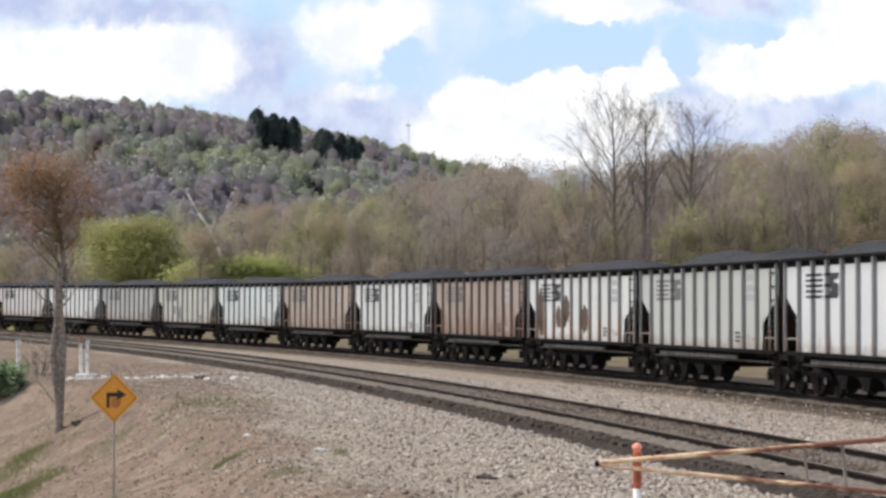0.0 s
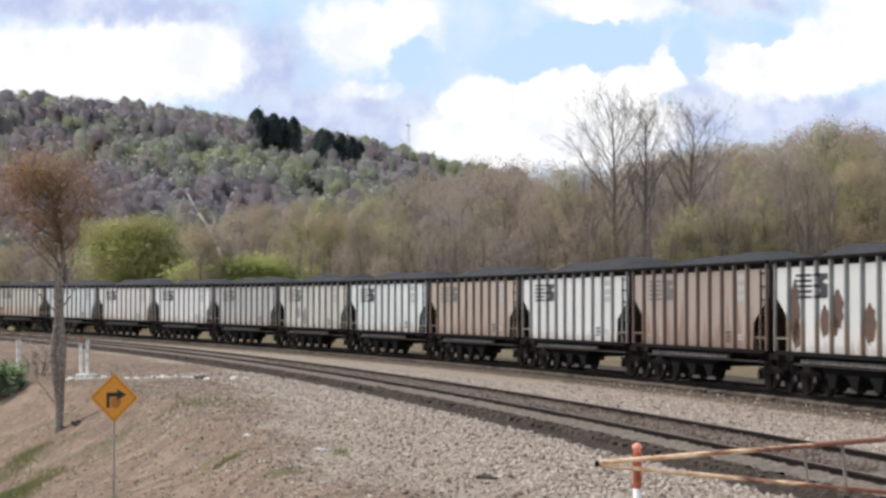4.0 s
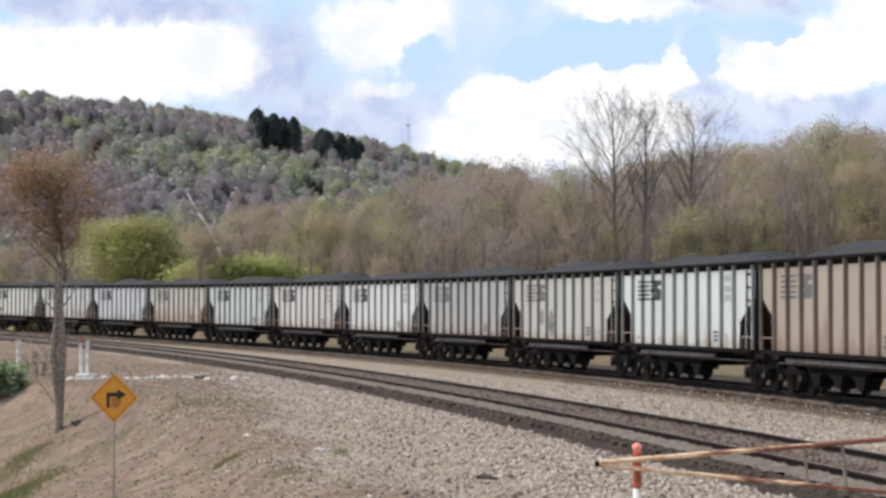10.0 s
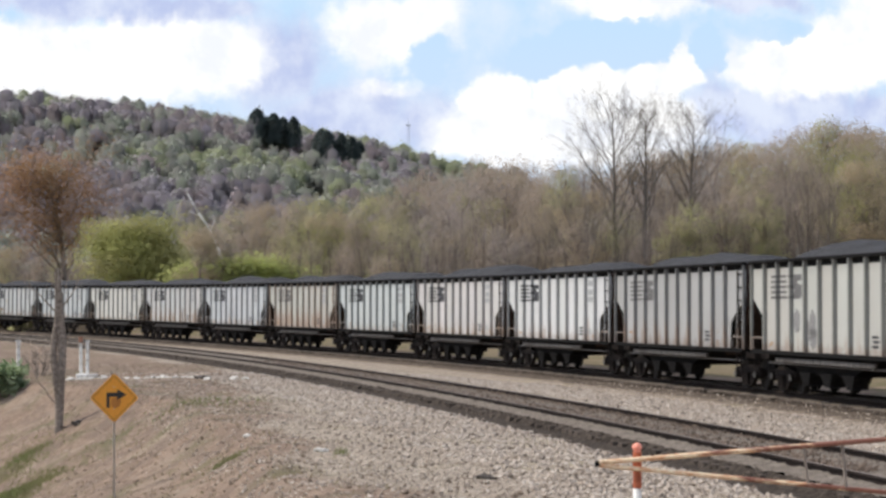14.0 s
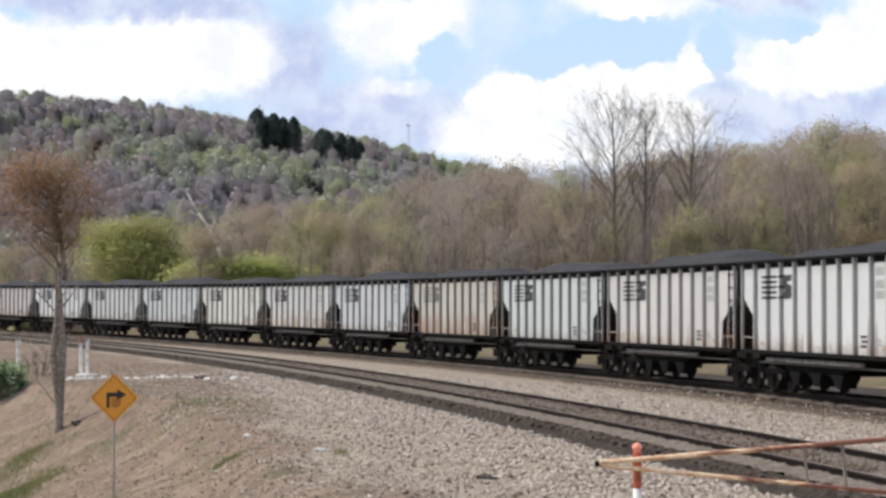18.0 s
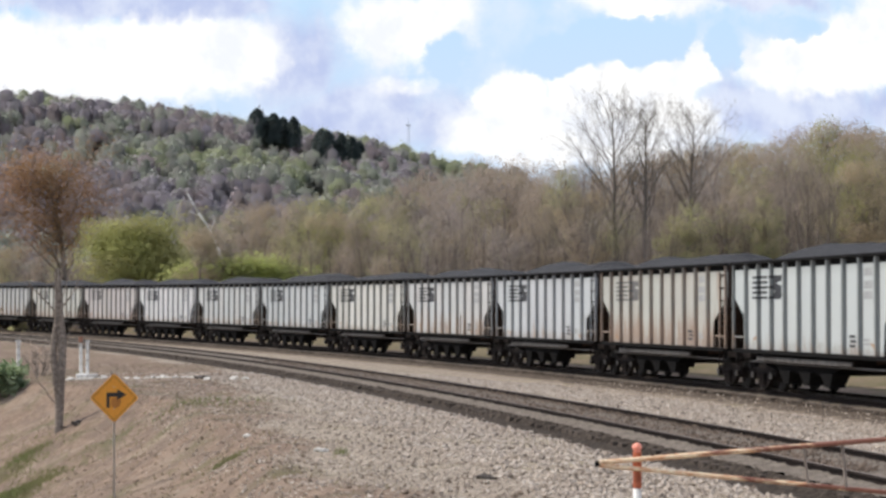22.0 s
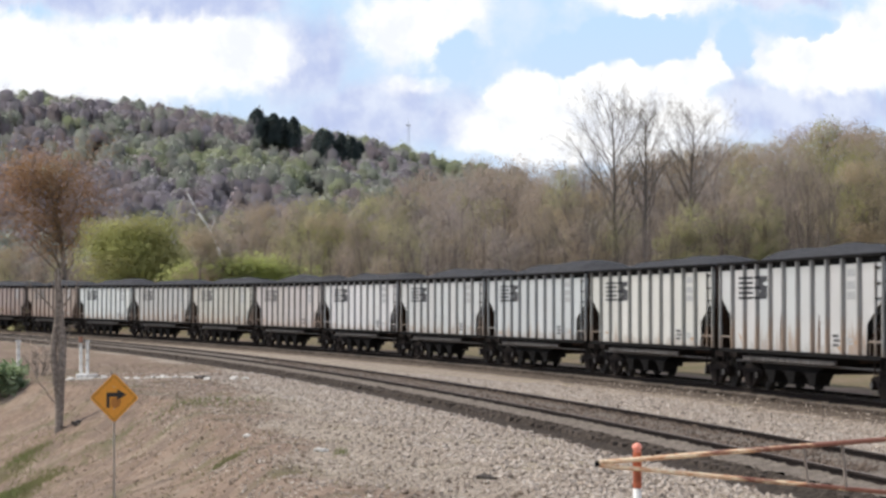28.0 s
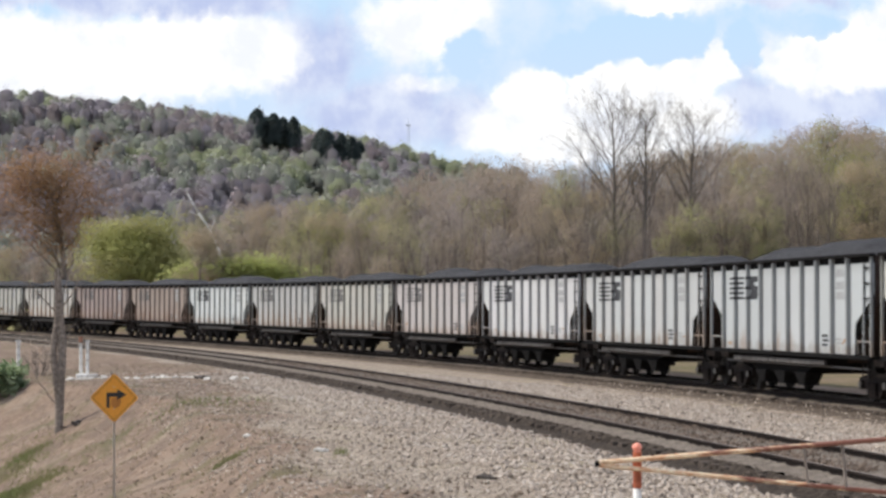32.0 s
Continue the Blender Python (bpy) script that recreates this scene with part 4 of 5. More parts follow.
def tree(kind, x, y, height, rng, wide=1.0, group="trees behind the railway", full=False):
    trunk, crown = KINDS[kind][0] if full or y > 260 else rng.choice(KINDS[kind])
    z = float(ground_height(np.array([x]), np.array([y]))[0])
    k = height / 16.0
    base = thing("tree", SAYS[kind], "tree", group)
    base.matrix_basis = pose(x, y, z, 0, 0, rng.uniform(0, 360)) @ Matrix.Diagonal((k * wide, k * wide, k, 1))
    part("trunk", trunk, base)
    if crown:
        part("crown", crown, base)
    return base


TOP_X = [-80, 0, 150, 330, 400, 480, 560, 700, 760, 850, 930, 1000, 1060, 1160, 1250, 1330, 1430, 1500, 1570, 1650]
TOP_Y = [420, 425, 440, 405, 372, 350, 335, 322, 306, 280, 284, 278, 288, 262, 252, 240, 214, 206, 218, 216]


def woods():
    """Rows of trees behind the train, tallest at the back."""
    rng = random.Random(21)
    for d, lower, gap in ((206, 130, 42), (222, 85, 42), (245, 45, 38), (275, 10, 32), (305, 4, 30)):
        a = -90 + rng.uniform(0, 20)
        while a < 1660:
            dist = d + rng.uniform(-8, 12)
            x = (a - 784) / 4211 * dist
            top = float(np.interp(a, TOP_X, TOP_Y)) + lower * rng.uniform(0.75, 1.1) + rng.uniform(-12, 14)
            z = float(ground_height(np.array([x]), np.array([dist]))[0])
            height = (549.5 - top) / 4211 * dist + 2.25 - z
            if 150 < a < 500:
                pick = rng.choice(("taupe", "gold", "lime", "olive", "gold"))
            elif 745 < a < 965:
                pick = rng.choice(("taupe", "mauve", "taupe", "mauve", "taupe", "gold"))
            elif a < 900:
                pick = rng.choice(("taupe", "taupe", "olive", "gold", "mauve", "taupe", "olive"))
            else:
                pick = rng.choice(("taupe", "taupe", "taupe", "mauve", "olive", "gold", "mauve", "taupe")) if a < 1440 else rng.choice(("taupe", "gold", "gold", "lime", "taupe"))
            if height > 3:
                tree(pick, x, dist, height, rng, rng.uniform(0.8, 1.1) * (1.25 if height < 9 else 1))
            a += gap * rng.uniform(0.75, 1.3)


woods()


def tall_trunk(seed, height, lean, low, wide):
    """A straight stem that runs on to the top, with steep side limbs that shorten upwards and end in fine twigs."""
    rng = random.Random(seed)
    s, tips = Shape(), []
    n, pts = 14, []
    x = y = 0.0
    for i in range(n + 1):
        pts.append(Vector((x, y, height * 0.93 * i / n - 0.4)))
        x += lean * height / n + rng.uniform(-0.09, 0.09)
        y += rng.uniform(-0.09, 0.09)
    rad = [height * 0.0145 * (1 - 0.86 * i / n) for i in range(n + 1)]
    for i in range(n):
        s.tube(pts[i], pts[i + 1], rad[i], rad[i + 1], 8, caps=False)
    for k in range(34):
        u = low + (0.99 - low) * (k + rng.random()) / 34
        i = min(int(u * n), n - 1)
        at = pts[i].lerp(pts[i + 1], u * n - i)
        a = k * 2.4 + rng.uniform(-0.5, 0.5)
        out = rng.uniform(0.6, 1.05)
        d = Vector((math.cos(a) * out, math.sin(a) * out, 1)).normalized()
        v = (u - low) / (1 - low)
        length = height * wide * (0.07 + 0.17 * math.sin(math.pi * min(1, 0.25 + 0.75 * v)) ** 0.8) * rng.uniform(0.75, 1.15)
        grow(s, tips, rng, at, d, length, max(0.03, rad[i] * rng.uniform(0.3, 0.5)), 1, (0, 6, 4, 2), 0.18, 0.24)
    return s.mesh("trunk", BARK, smooth_faces=True, fix=False)


def special_trees():
    rng = random.Random(5)
    # tall bare trees standing over the wood
    for j, (x, y, height, lean, low, wide) in enumerate(((15.6, 215, 20.8, 0.0, 0.40, 1.35), (18.3, 214, 19.8, 0.01, 0.5, 1.05), (22.1, 216, 19.0, 0.015, 0.5, 1.1))):
        z = float(ground_height(np.array([x]), np.array([y]))[0])
        base = thing("bare_tree", "tall bare grey tree above the wood, leafless", "tree", "tall bare trees", m=pose(x, y, z))
        part("trunk", tall_trunk(300 + j, height, lean, low, wide), base)
    trunk, _ = tree_meshes(303, 13.5, (14, 7, 5, 3), -0.42, 0.42, 0.0135, 0, low=0.4)
    x, y = 14.3, 198.5
    base = thing("bare_tree", "leaning bare grey tree at the wood's edge, leafless", "tree", "tall bare trees", m=pose(x, y, float(ground_height(np.array([x]), np.array([y]))[0])))
    part("trunk", trunk, base)
    for kind, x, y, height, wide in (("olive", 41.2, 264, 20.5, 0.95), ("lime", 46.8, 258, 19.0, 1.0), ("gold", 33.6, 262, 17.5, 0.8), ("olive", 25.6, 203, 9.5, 0.9), ("olive", 28.0, 204, 8.0, 1.0), ("lime", -8.8, 258, 15.0, 0.9), ("lime", -4.8, 259, 14.6, 0.8), ("olive", -3.4, 226, 10.5, 0.8), ("olive", -26.4, 262, 14.0, 0.9), ("olive", 12.3, 256, 17.5, 0.9), ("lime", 4.6, 262, 18.5, 0.8), ("lime", -13.5, 258, 14.5, 1.0)):
        tree(kind, x, y, height, rng, wide, full=True)
    # russet tree, round willow, low bright bush
    for name, label, x, y, height, counts, mat_, per, leaf_, haze, wide in (
            ("russet_tree", "round tree covered in russet spring buds", -39.6, 250, 17.2, (17, 7, 4), RUSSET, 32, 0.18, 1.1, 1.5),
            ("willow", "rounded willow in fresh yellow-green leaf", -28.9, 222, 9.0, (17, 8, 5), WILLOW, 60, 0.16, 1.0, 1.75),
            ("leafy_bush", "low spreading bush in bright yellow-green leaf", -16.5, 205, 5.4, (12, 7, 4), BUSH, 70, 0.15, 0.7, 2.5),
            ("leafy_bush", "low spreading bush in bright yellow-green leaf", -20.0, 207, 5.2, (12, 7, 4), BUSH, 70, 0.15, 0.7, 2.1)):
        trunk, crown = tree_meshes(hash_of(name) + int(height * 10), height, counts, 0.04, 0.3, 0.017, per, leaf_, mat=mat_, haze=haze, lift=0.35 if mat_ is RUSSET else 0.9)
        z = float(ground_height(np.array([x]), np.array([y]))[0])
        base = thing(name, label, "tree" if height > 8 else "bush", m=pose(x, y, z) @ Matrix.Diagonal((wide, wide, 1, 1)))
        part("trunk", trunk, base)
        part("crown", crown, base)
    # white dead snag, leaning
    s, tips = Shape(), []
    stem = [(0, -0.4, 0.16), (-0.7, 3.6, 0.14), (-1.85, 7.3, 0.12), (-2.6, 8.9, 0.11), (-3.6, 10.4, 0.09), (-4.6, 12.1, 0.06), (-4.7, 12.6, 0.03)]
    for (x0, z0, r0), (x1, z1, r1) in zip(stem, stem[1:]):
        s.tube((x0, 0, z0), (x1, 0, z1), r0, r1, 8)
    s.tube((-2.5, 0, 8.7), (-2.2, 0.2, 9.9), 0.06, 0.02, 6)
    s.tube((-3.5, 0, 10.1), (-4.4, -0.1, 10.5), 0.05, 0.02, 6)
    x, y = -18.3, 213.0
    z = float(ground_height(np.array([x]), np.array([y]))[0])
    base = thing("dead_snag", "pale barkless dead tree leaning over", "dead tree", m=pose(x, y, z))
    part("trunk", s.mesh("trunk", PALE_BARK, smooth_faces=True, fix=False), base)


def hash_of(word):
    return sum(ord(c) * (i + 3) for i, c in enumerate(word)) % 997


special_trees()


def front_stems():
    """Slender dark trunks along the edge of the wood."""
    rng = random.Random(64)
    for a in list(range(560, 1010, 42)) + [1284, 1339, 1391, 1439, 1199, 1478, 1520, 1556, 60, 130, 440, 500]:
        a += rng.uniform(-8, 8) if a < 1010 else 0
        x = (a - 784) / 4211 * 204
        top = float(np.interp(a, TOP_X, TOP_Y)) + rng.uniform(35, 95)
        tree("stem", x, 204 + rng.uniform(-2, 3), 0.76 * ((549.5 - top) / 4211 * 204 + 2.5), rng, rng.uniform(0.75, 1.0))
    for kind, a, top, wide in (("olive", 1245, 392, 1.2), ("olive", 1362, 388, 1.0), ("gold", 1036, 345, 1.0), ("taupe", 385, 408, 1.3), ("gold", 352, 418, 1.3), ("olive", 1185, 405, 1.1), ("gold", 1540, 330, 1.2)):
        tree(kind, (a - 784) / 4211 * 203, 203, (549.5 - top) / 4211 * 203 + 2.5, rng, wide, full=True)


front_stems()


GR = (1 + 5 ** 0.5) / 2
ICO = np.array([(-1, GR, 0), (1, GR, 0), (-1, -GR, 0), (1, -GR, 0), (0, -1, GR), (0, 1, GR), (0, -1, -GR), (0, 1, -GR), (GR, 0, -1), (GR, 0, 1), (-GR, 0, -1), (-GR, 0, 1)]) / math.hypot(1, GR)
ICO_F = np.array([(0, 11, 5), (0, 5, 1), (0, 1, 7), (0, 7, 10), (0, 10, 11), (1, 5, 9), (5, 11, 4), (11, 10, 2), (10, 7, 6), (7, 1, 8), (3, 9, 4), (3, 4, 2), (3, 2, 6), (3, 6, 8), (3, 8, 9), (4, 9, 5), (2, 4, 11), (6, 2, 10), (8, 6, 7), (9, 8, 1)])


def far_woods():
    """The wooded hillside: one joined mass of crowns and stems, in several tints blued for haze."""
    rng = np.random.default_rng(33)
    mats = [HAZY_OLIVE, HAZY_MAUVE, HAZY_TAUPE, HAZY_LIME, HAZY_TAUPE, PINE, BARK]
    V, F, S, N, T, count = [], [], [], [], [], 0

    def put(v, f, nrm, slot, tint=0.5):
        nonlocal count
        T.append(np.full(len(v), tint))
        V.append(v)
        N.append(nrm)
        F.append(f + count)
        S.append(np.full(len(f), slot))
        count += len(v)
    n = 4300
    ang = rng.uniform(-0.215, 0.20, n)
    dist = 335 + (rng.random(n) ** 0.8) * 560
    keep = (ang < 0.07) | (rng.random(n) < 0.25)
    keep &= ~((ang > -0.083) & (ang < -0.032) & (dist > 655) & (dist < 710))
    ang, dist = ang[keep], dist[keep]
    x, y = np.sin(ang) * dist, np.cos(ang) * dist
    z = ground_height(x, y)
    patchy = 0.9 * wavy(x, y, 60, 4) + 0.7 * wavy(x, y, 26, 9) + 0.55 * smooth(620, 800, dist) - 0.25 * (1 - smooth(-0.14, -0.08, ang)) * (1 - smooth(600, 700, dist))
    for i in range(len(x)):
        pick = patchy[i] + rng.normal() * 0.36
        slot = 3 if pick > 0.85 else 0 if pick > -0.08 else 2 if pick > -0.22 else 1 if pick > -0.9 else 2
        h = rng.uniform(7.5, 10)
        wide = rng.uniform(2.7, 4.0)
        # rounded lobes, a dense heart in each under a loose skin of leaves
        size = np.array([wide * 0.7, wide * 0.7, h * 0.33])
        lobes = rng.normal(size=(4, 3)) * np.array([wide * 0.4, wide * 0.4, h * 0.15]) + np.array([0, 0, h * 0.52])
        here, tint = np.array([x[i], y[i], z[i]]), rng.random()
        for c in lobes:
            r = rng.uniform(0.75, 1.15)
            knob = ICO * rng.uniform(0.8, 1.1, (12, 1))
            put(c + knob * size * 0.82 * r + here, ICO_F, ICO + (c - np.array([0, 0, h * 0.45])) / wide * 0.6 + np.array([-0.2, 0, 1.3]), slot, tint)
            way = rng.normal(size=(60, 3))
            way /= np.linalg.norm(way, axis=1)[:, None]
            out = way + (c - np.array([0, 0, h * 0.45])) / wide * 0.6 + np.array([-0.2, 0, 1.3])
            v, f, nrm = leaf_quads(c + way * size * r * rng.uniform(0.8, 1.06, (60, 1)) + here, 0.7, rng, out, 0.3)
            put(v, f, nrm, slot, tint)
        t = 0.16
        foot = np.array([x[i], y[i], z[i] - 1])
        tv = np.array([[-t, 0, 0], [t, t, 0], [t, -t, 0], [0, 0, h * 0.8]]) + foot
        put(tv, np.array([[0, 1, 3], [1, 2, 3], [2, 0, 3]]), np.array([[-1, 0, 0], [0, -1, 0], [1, 0, 0], [0, -1, 0.0]]), 6)
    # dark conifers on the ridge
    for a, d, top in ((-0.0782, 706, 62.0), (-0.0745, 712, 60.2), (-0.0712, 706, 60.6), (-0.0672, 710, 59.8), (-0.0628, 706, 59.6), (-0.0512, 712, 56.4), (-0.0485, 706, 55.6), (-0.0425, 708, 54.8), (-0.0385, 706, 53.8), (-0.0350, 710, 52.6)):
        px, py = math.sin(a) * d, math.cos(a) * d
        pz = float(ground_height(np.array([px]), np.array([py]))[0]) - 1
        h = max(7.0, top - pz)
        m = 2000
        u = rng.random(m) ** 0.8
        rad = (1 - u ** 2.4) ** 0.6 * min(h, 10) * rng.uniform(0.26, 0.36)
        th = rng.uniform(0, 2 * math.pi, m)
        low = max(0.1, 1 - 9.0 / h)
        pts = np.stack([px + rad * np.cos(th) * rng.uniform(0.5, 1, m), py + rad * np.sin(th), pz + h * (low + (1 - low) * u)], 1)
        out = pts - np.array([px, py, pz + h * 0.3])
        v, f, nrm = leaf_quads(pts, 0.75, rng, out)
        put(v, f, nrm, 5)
    me = bpy.data.meshes.new("hillside_woods")
    faces = np.concatenate(F).tolist()
    me.from_pydata(np.concatenate(V).tolist(), [], faces)
    for m in mats:
        me.materials.append(m)
    me.polygons.foreach_set("material_index", np.concatenate(S).astype(np.int32))
    me.attributes.new("tint", "FLOAT", "POINT").data.foreach_set("value", np.concatenate(T).astype(np.float32))
    facing(me, np.concatenate(N))
    thing("hillside_woods", "spring woods in olive, mauve and brown, tinted with haze, over the hill", "woods", kind="stuff", me=me)


far_woods()


def undergrowth():
    """Brush along the foot of the wood and beyond the track."""
    rng = np.random.default_rng(12)
    parts = {0: [], 1: [], 2: []}
    for i in range(520):
        d = rng.uniform(198, 300)
        x = rng.uniform(-0.2, 0.2) * d
        h, w = rng.uniform(1.5, 4.5), rng.uniform(1.2, 2.6)
        z = float(np.interp(d, [198, 300], [-0.6, 0.2]))
        pts = rng.normal(size=(150, 3)) * np.array([w * 0.5, w * 0.5, h * 0.3]) + np.array([x, d, z + h * 0.45])
        parts[int(rng.integers(0, 3))].append(pts)
    V, F, S, count = [], [], [], 0
    for k, p in parts.items():
        v, f, _ = leaf_quads(np.concatenate(p), 0.5, rng)
        V.append(v)
        F.append(f + count)
        S.append(np.full(len(f), k))
        count += len(v)
    me = bpy.data.meshes.new("undergrowth")
    me.from_pydata(np.concatenate(V).tolist(), [], np.concatenate(F).tolist())
    for m in (TAUPE, GOLD, OLIVE):
        me.materials.append(m)
    me.polygons.foreach_set("material_index", np.concatenate(S).astype(np.int32))
    thing("undergrowth", "tangled brown and olive brush under the trees", "brush", kind="stuff", me=me)


undergrowth()


def radio_mast():
    x, y = -14.6, 1000.0                   # on the far side of the ridge
    z = float(ground_height(np.array([x]), np.array([y]))[0])
    s = Shape()
    for i in range(3):
        a = 2 * math.pi * i / 3
        s.tube((0.8 * math.cos(a), 0.8 * math.sin(a), 0), (0.45 * math.cos(a), 0.45 * math.sin(a), 40), 0.08, 0.07, 5)
    for k in range(20):
        for i in range(3):
            a, b = 2 * math.pi * i / 3, 2 * math.pi * (i + 1) / 3
            r = 0.8 - 0.0175 * k
            s.tube((r * math.cos(a), r * math.sin(a), 2 * k), (r * math.cos(b), r * math.sin(b), 2 * k + 2), 0.04, 0.04, 4)
    base = thing("radio_mast", "slim grey lattice radio mast on the ridge", "radio mast", m=pose(x, y, z) @ Matrix.Diagonal((1, 1, 0.8, 1)))
    steel = rough_mat("mast_steel", (0.40, 0.42, 0.46), (0.52, 0.54, 0.58), 0.3, 3, 0.6, 0.2)
    part("lattice", s.mesh("lattice", steel), base)
    s = Shape()
    s.tube((0, 0, 40), (0, 0, 43), 0.12, 0.05, 6)
    s.box((0, 0, 39.5), (2.0, 2.0, 0.5))
    part("antenna", s.mesh("antenna", steel), base)


radio_mast()


# ---- the foreground ----
SIGN_YELLOW = rough_mat("sign_amber", (0.66, 0.265, 0.03), (0.74, 0.31, 0.038), 2.5, 14, 0.5, 0, 0.05)
SIGN_BLACK = rough_mat("sign_black", (0.02, 0.018, 0.016), (0.035, 0.03, 0.026), 3, 14, 0.5, 0, 0.05)
GALV = rough_mat("weathered_post", (0.40, 0.345, 0.29), (0.52, 0.46, 0.40), 2, 12, 0.7, 0.0)


def road_sign():
    """Turn sign: a diamond plate with a bent arrow, on a U-channel post."""
    x, y, zc = -6.21, 45.0, 0.602
    ground_z = float(ground_height(np.array([x]), np.array([y]))[0])
    base = thing("road_sign", "amber diamond warning sign with a black right-turn arrow", "road sign", m=pose(x, y, ground_z, 0, 0, -3))
    h = zc - ground_z
    s = Shape()
    r, c = 0.455, 0.035
    out = []
    for k in range(4):
        a = math.pi / 2 * k
        for t in (-1, 1):
            b = a + t * 0.06
            out.append((math.sin(b) * (r - c * 0.3), math.cos(b) * (r - c * 0.3) + h))
    s.prism(out, -0.004, 0.004)
    part("panel", s.mesh("panel", SIGN_YELLOW), base)
    s = Shape()
    for i in range(4):
        a0, a1 = math.pi / 2 * i, math.pi / 2 * (i + 1)
        for ra in (0.42,):
            p0, p1 = (math.sin(a0) * ra, math.cos(a0) * ra), (math.sin(a1) * ra, math.cos(a1) * ra)
            q0, q1 = (math.sin(a0) * (ra - 0.02), math.cos(a0) * (ra - 0.02)), (math.sin(a1) * (ra - 0.02), math.cos(a1) * (ra - 0.02))
            s.prism([(p0[0], p0[1] + h), (p1[0], p1[1] + h), (q1[0], q1[1] + h), (q0[0], q0[1] + h)], -0.0075, -0.0035)
    part("border", s.mesh("border", rough_mat("sign_border", (0.25, 0.12, 0.02), (0.33, 0.17, 0.03), 3, 14, 0.5)), base)
    s = Shape()
    arrow = [(-0.145, -0.19), (-0.085, -0.19), (-0.085, 0.02), (0.06, 0.02), (0.06, -0.045), (0.235, 0.062), (0.06, 0.16), (0.06, 0.10), (-0.145, 0.10)]
    s.prism([(a, b + h) for a, b in arrow], -0.009, -0.0042)
    part("arrow", s.mesh("arrow", SIGN_BLACK), base, "black bent arrow")
    s = Shape()
    s.prism([(-0.06, h - 0.15), (0.02, h - 0.2), (0.11, h - 0.16), (0.14, h - 0.05), (0.05, h + 0.0), (-0.05, h - 0.02)], -0.0065, -0.0042)
    part("scuff", s.mesh("scuff", rough_mat("worn_amber", (0.34, 0.13, 0.028), (0.50, 0.2, 0.04), 6, 22, 0.6)), base, "worn dull patch")
    s = Shape()
    s.prism([(-0.017, 0.02), (-0.017, 0.012), (-0.009, 0.010), (-0.009, 0.035), (0.009, 0.035), (0.009, 0.010), (0.017, 0.012), (0.017, 0.02), (0.013, 0.042), (-0.013, 0.042)], -0.4, h + 0.36, "z")
    part("post", s.mesh("post", GALV), base, "weathered steel channel post")
    for dz in (-0.2, 0.2):
        s = Shape()
        s.tube((0, -0.014, h + dz), (0, 0.03, h + dz), 0.012, 0.012, 6)
        part("bolt", s.mesh("bolt", GALV), base)


road_sign()

ORANGE = rough_mat("orange_paint", (0.40, 0.095, 0.04), (0.50, 0.15, 0.075), 4, 25, 0.55, 0, 0.15, c=(0.25, 0.065, 0.03))
OLD_WHITE = rough_mat("old_white_paint", (0.60, 0.57, 0.53), (0.76, 0.74, 0.70), 4, 25, 0.7, 0, 0.2, c=(0.34, 0.30, 0.26))


def gate_mat():
    """Cream and orange coats peeling to dark red rust, worse towards the hinge."""
    n = Nodes("worn_gate_paint")
    sep = n.node("ShaderNodeSeparateXYZ")
    n.join(n.co.outputs["Object"], sep.inputs[0])
    flake, fine = n.noise((3.2, 14, 14), 5, 0.7), n.noise((11, 30, 30), 4, 0.7)
    col = n.mix(n.ramp(fine, 0.35, 0.65), (0.62, 0.30, 0.15), (0.88, 0.72, 0.48))
    worse = n.math("ADD", flake, n.ramp(sep.outputs["X"], 1.6, 3.6, -0.10, 0.15))
    col = n.mix(n.ramp(worse, 0.46, 0.60), col, n.mix(fine, (0.13, 0.042, 0.026), (0.30, 0.12, 0.075)))
    n.bump(flake, 0.4, 0.006)
    return n.done(col, 0.5, 0.0, 0.4)


GATE = gate_mat()


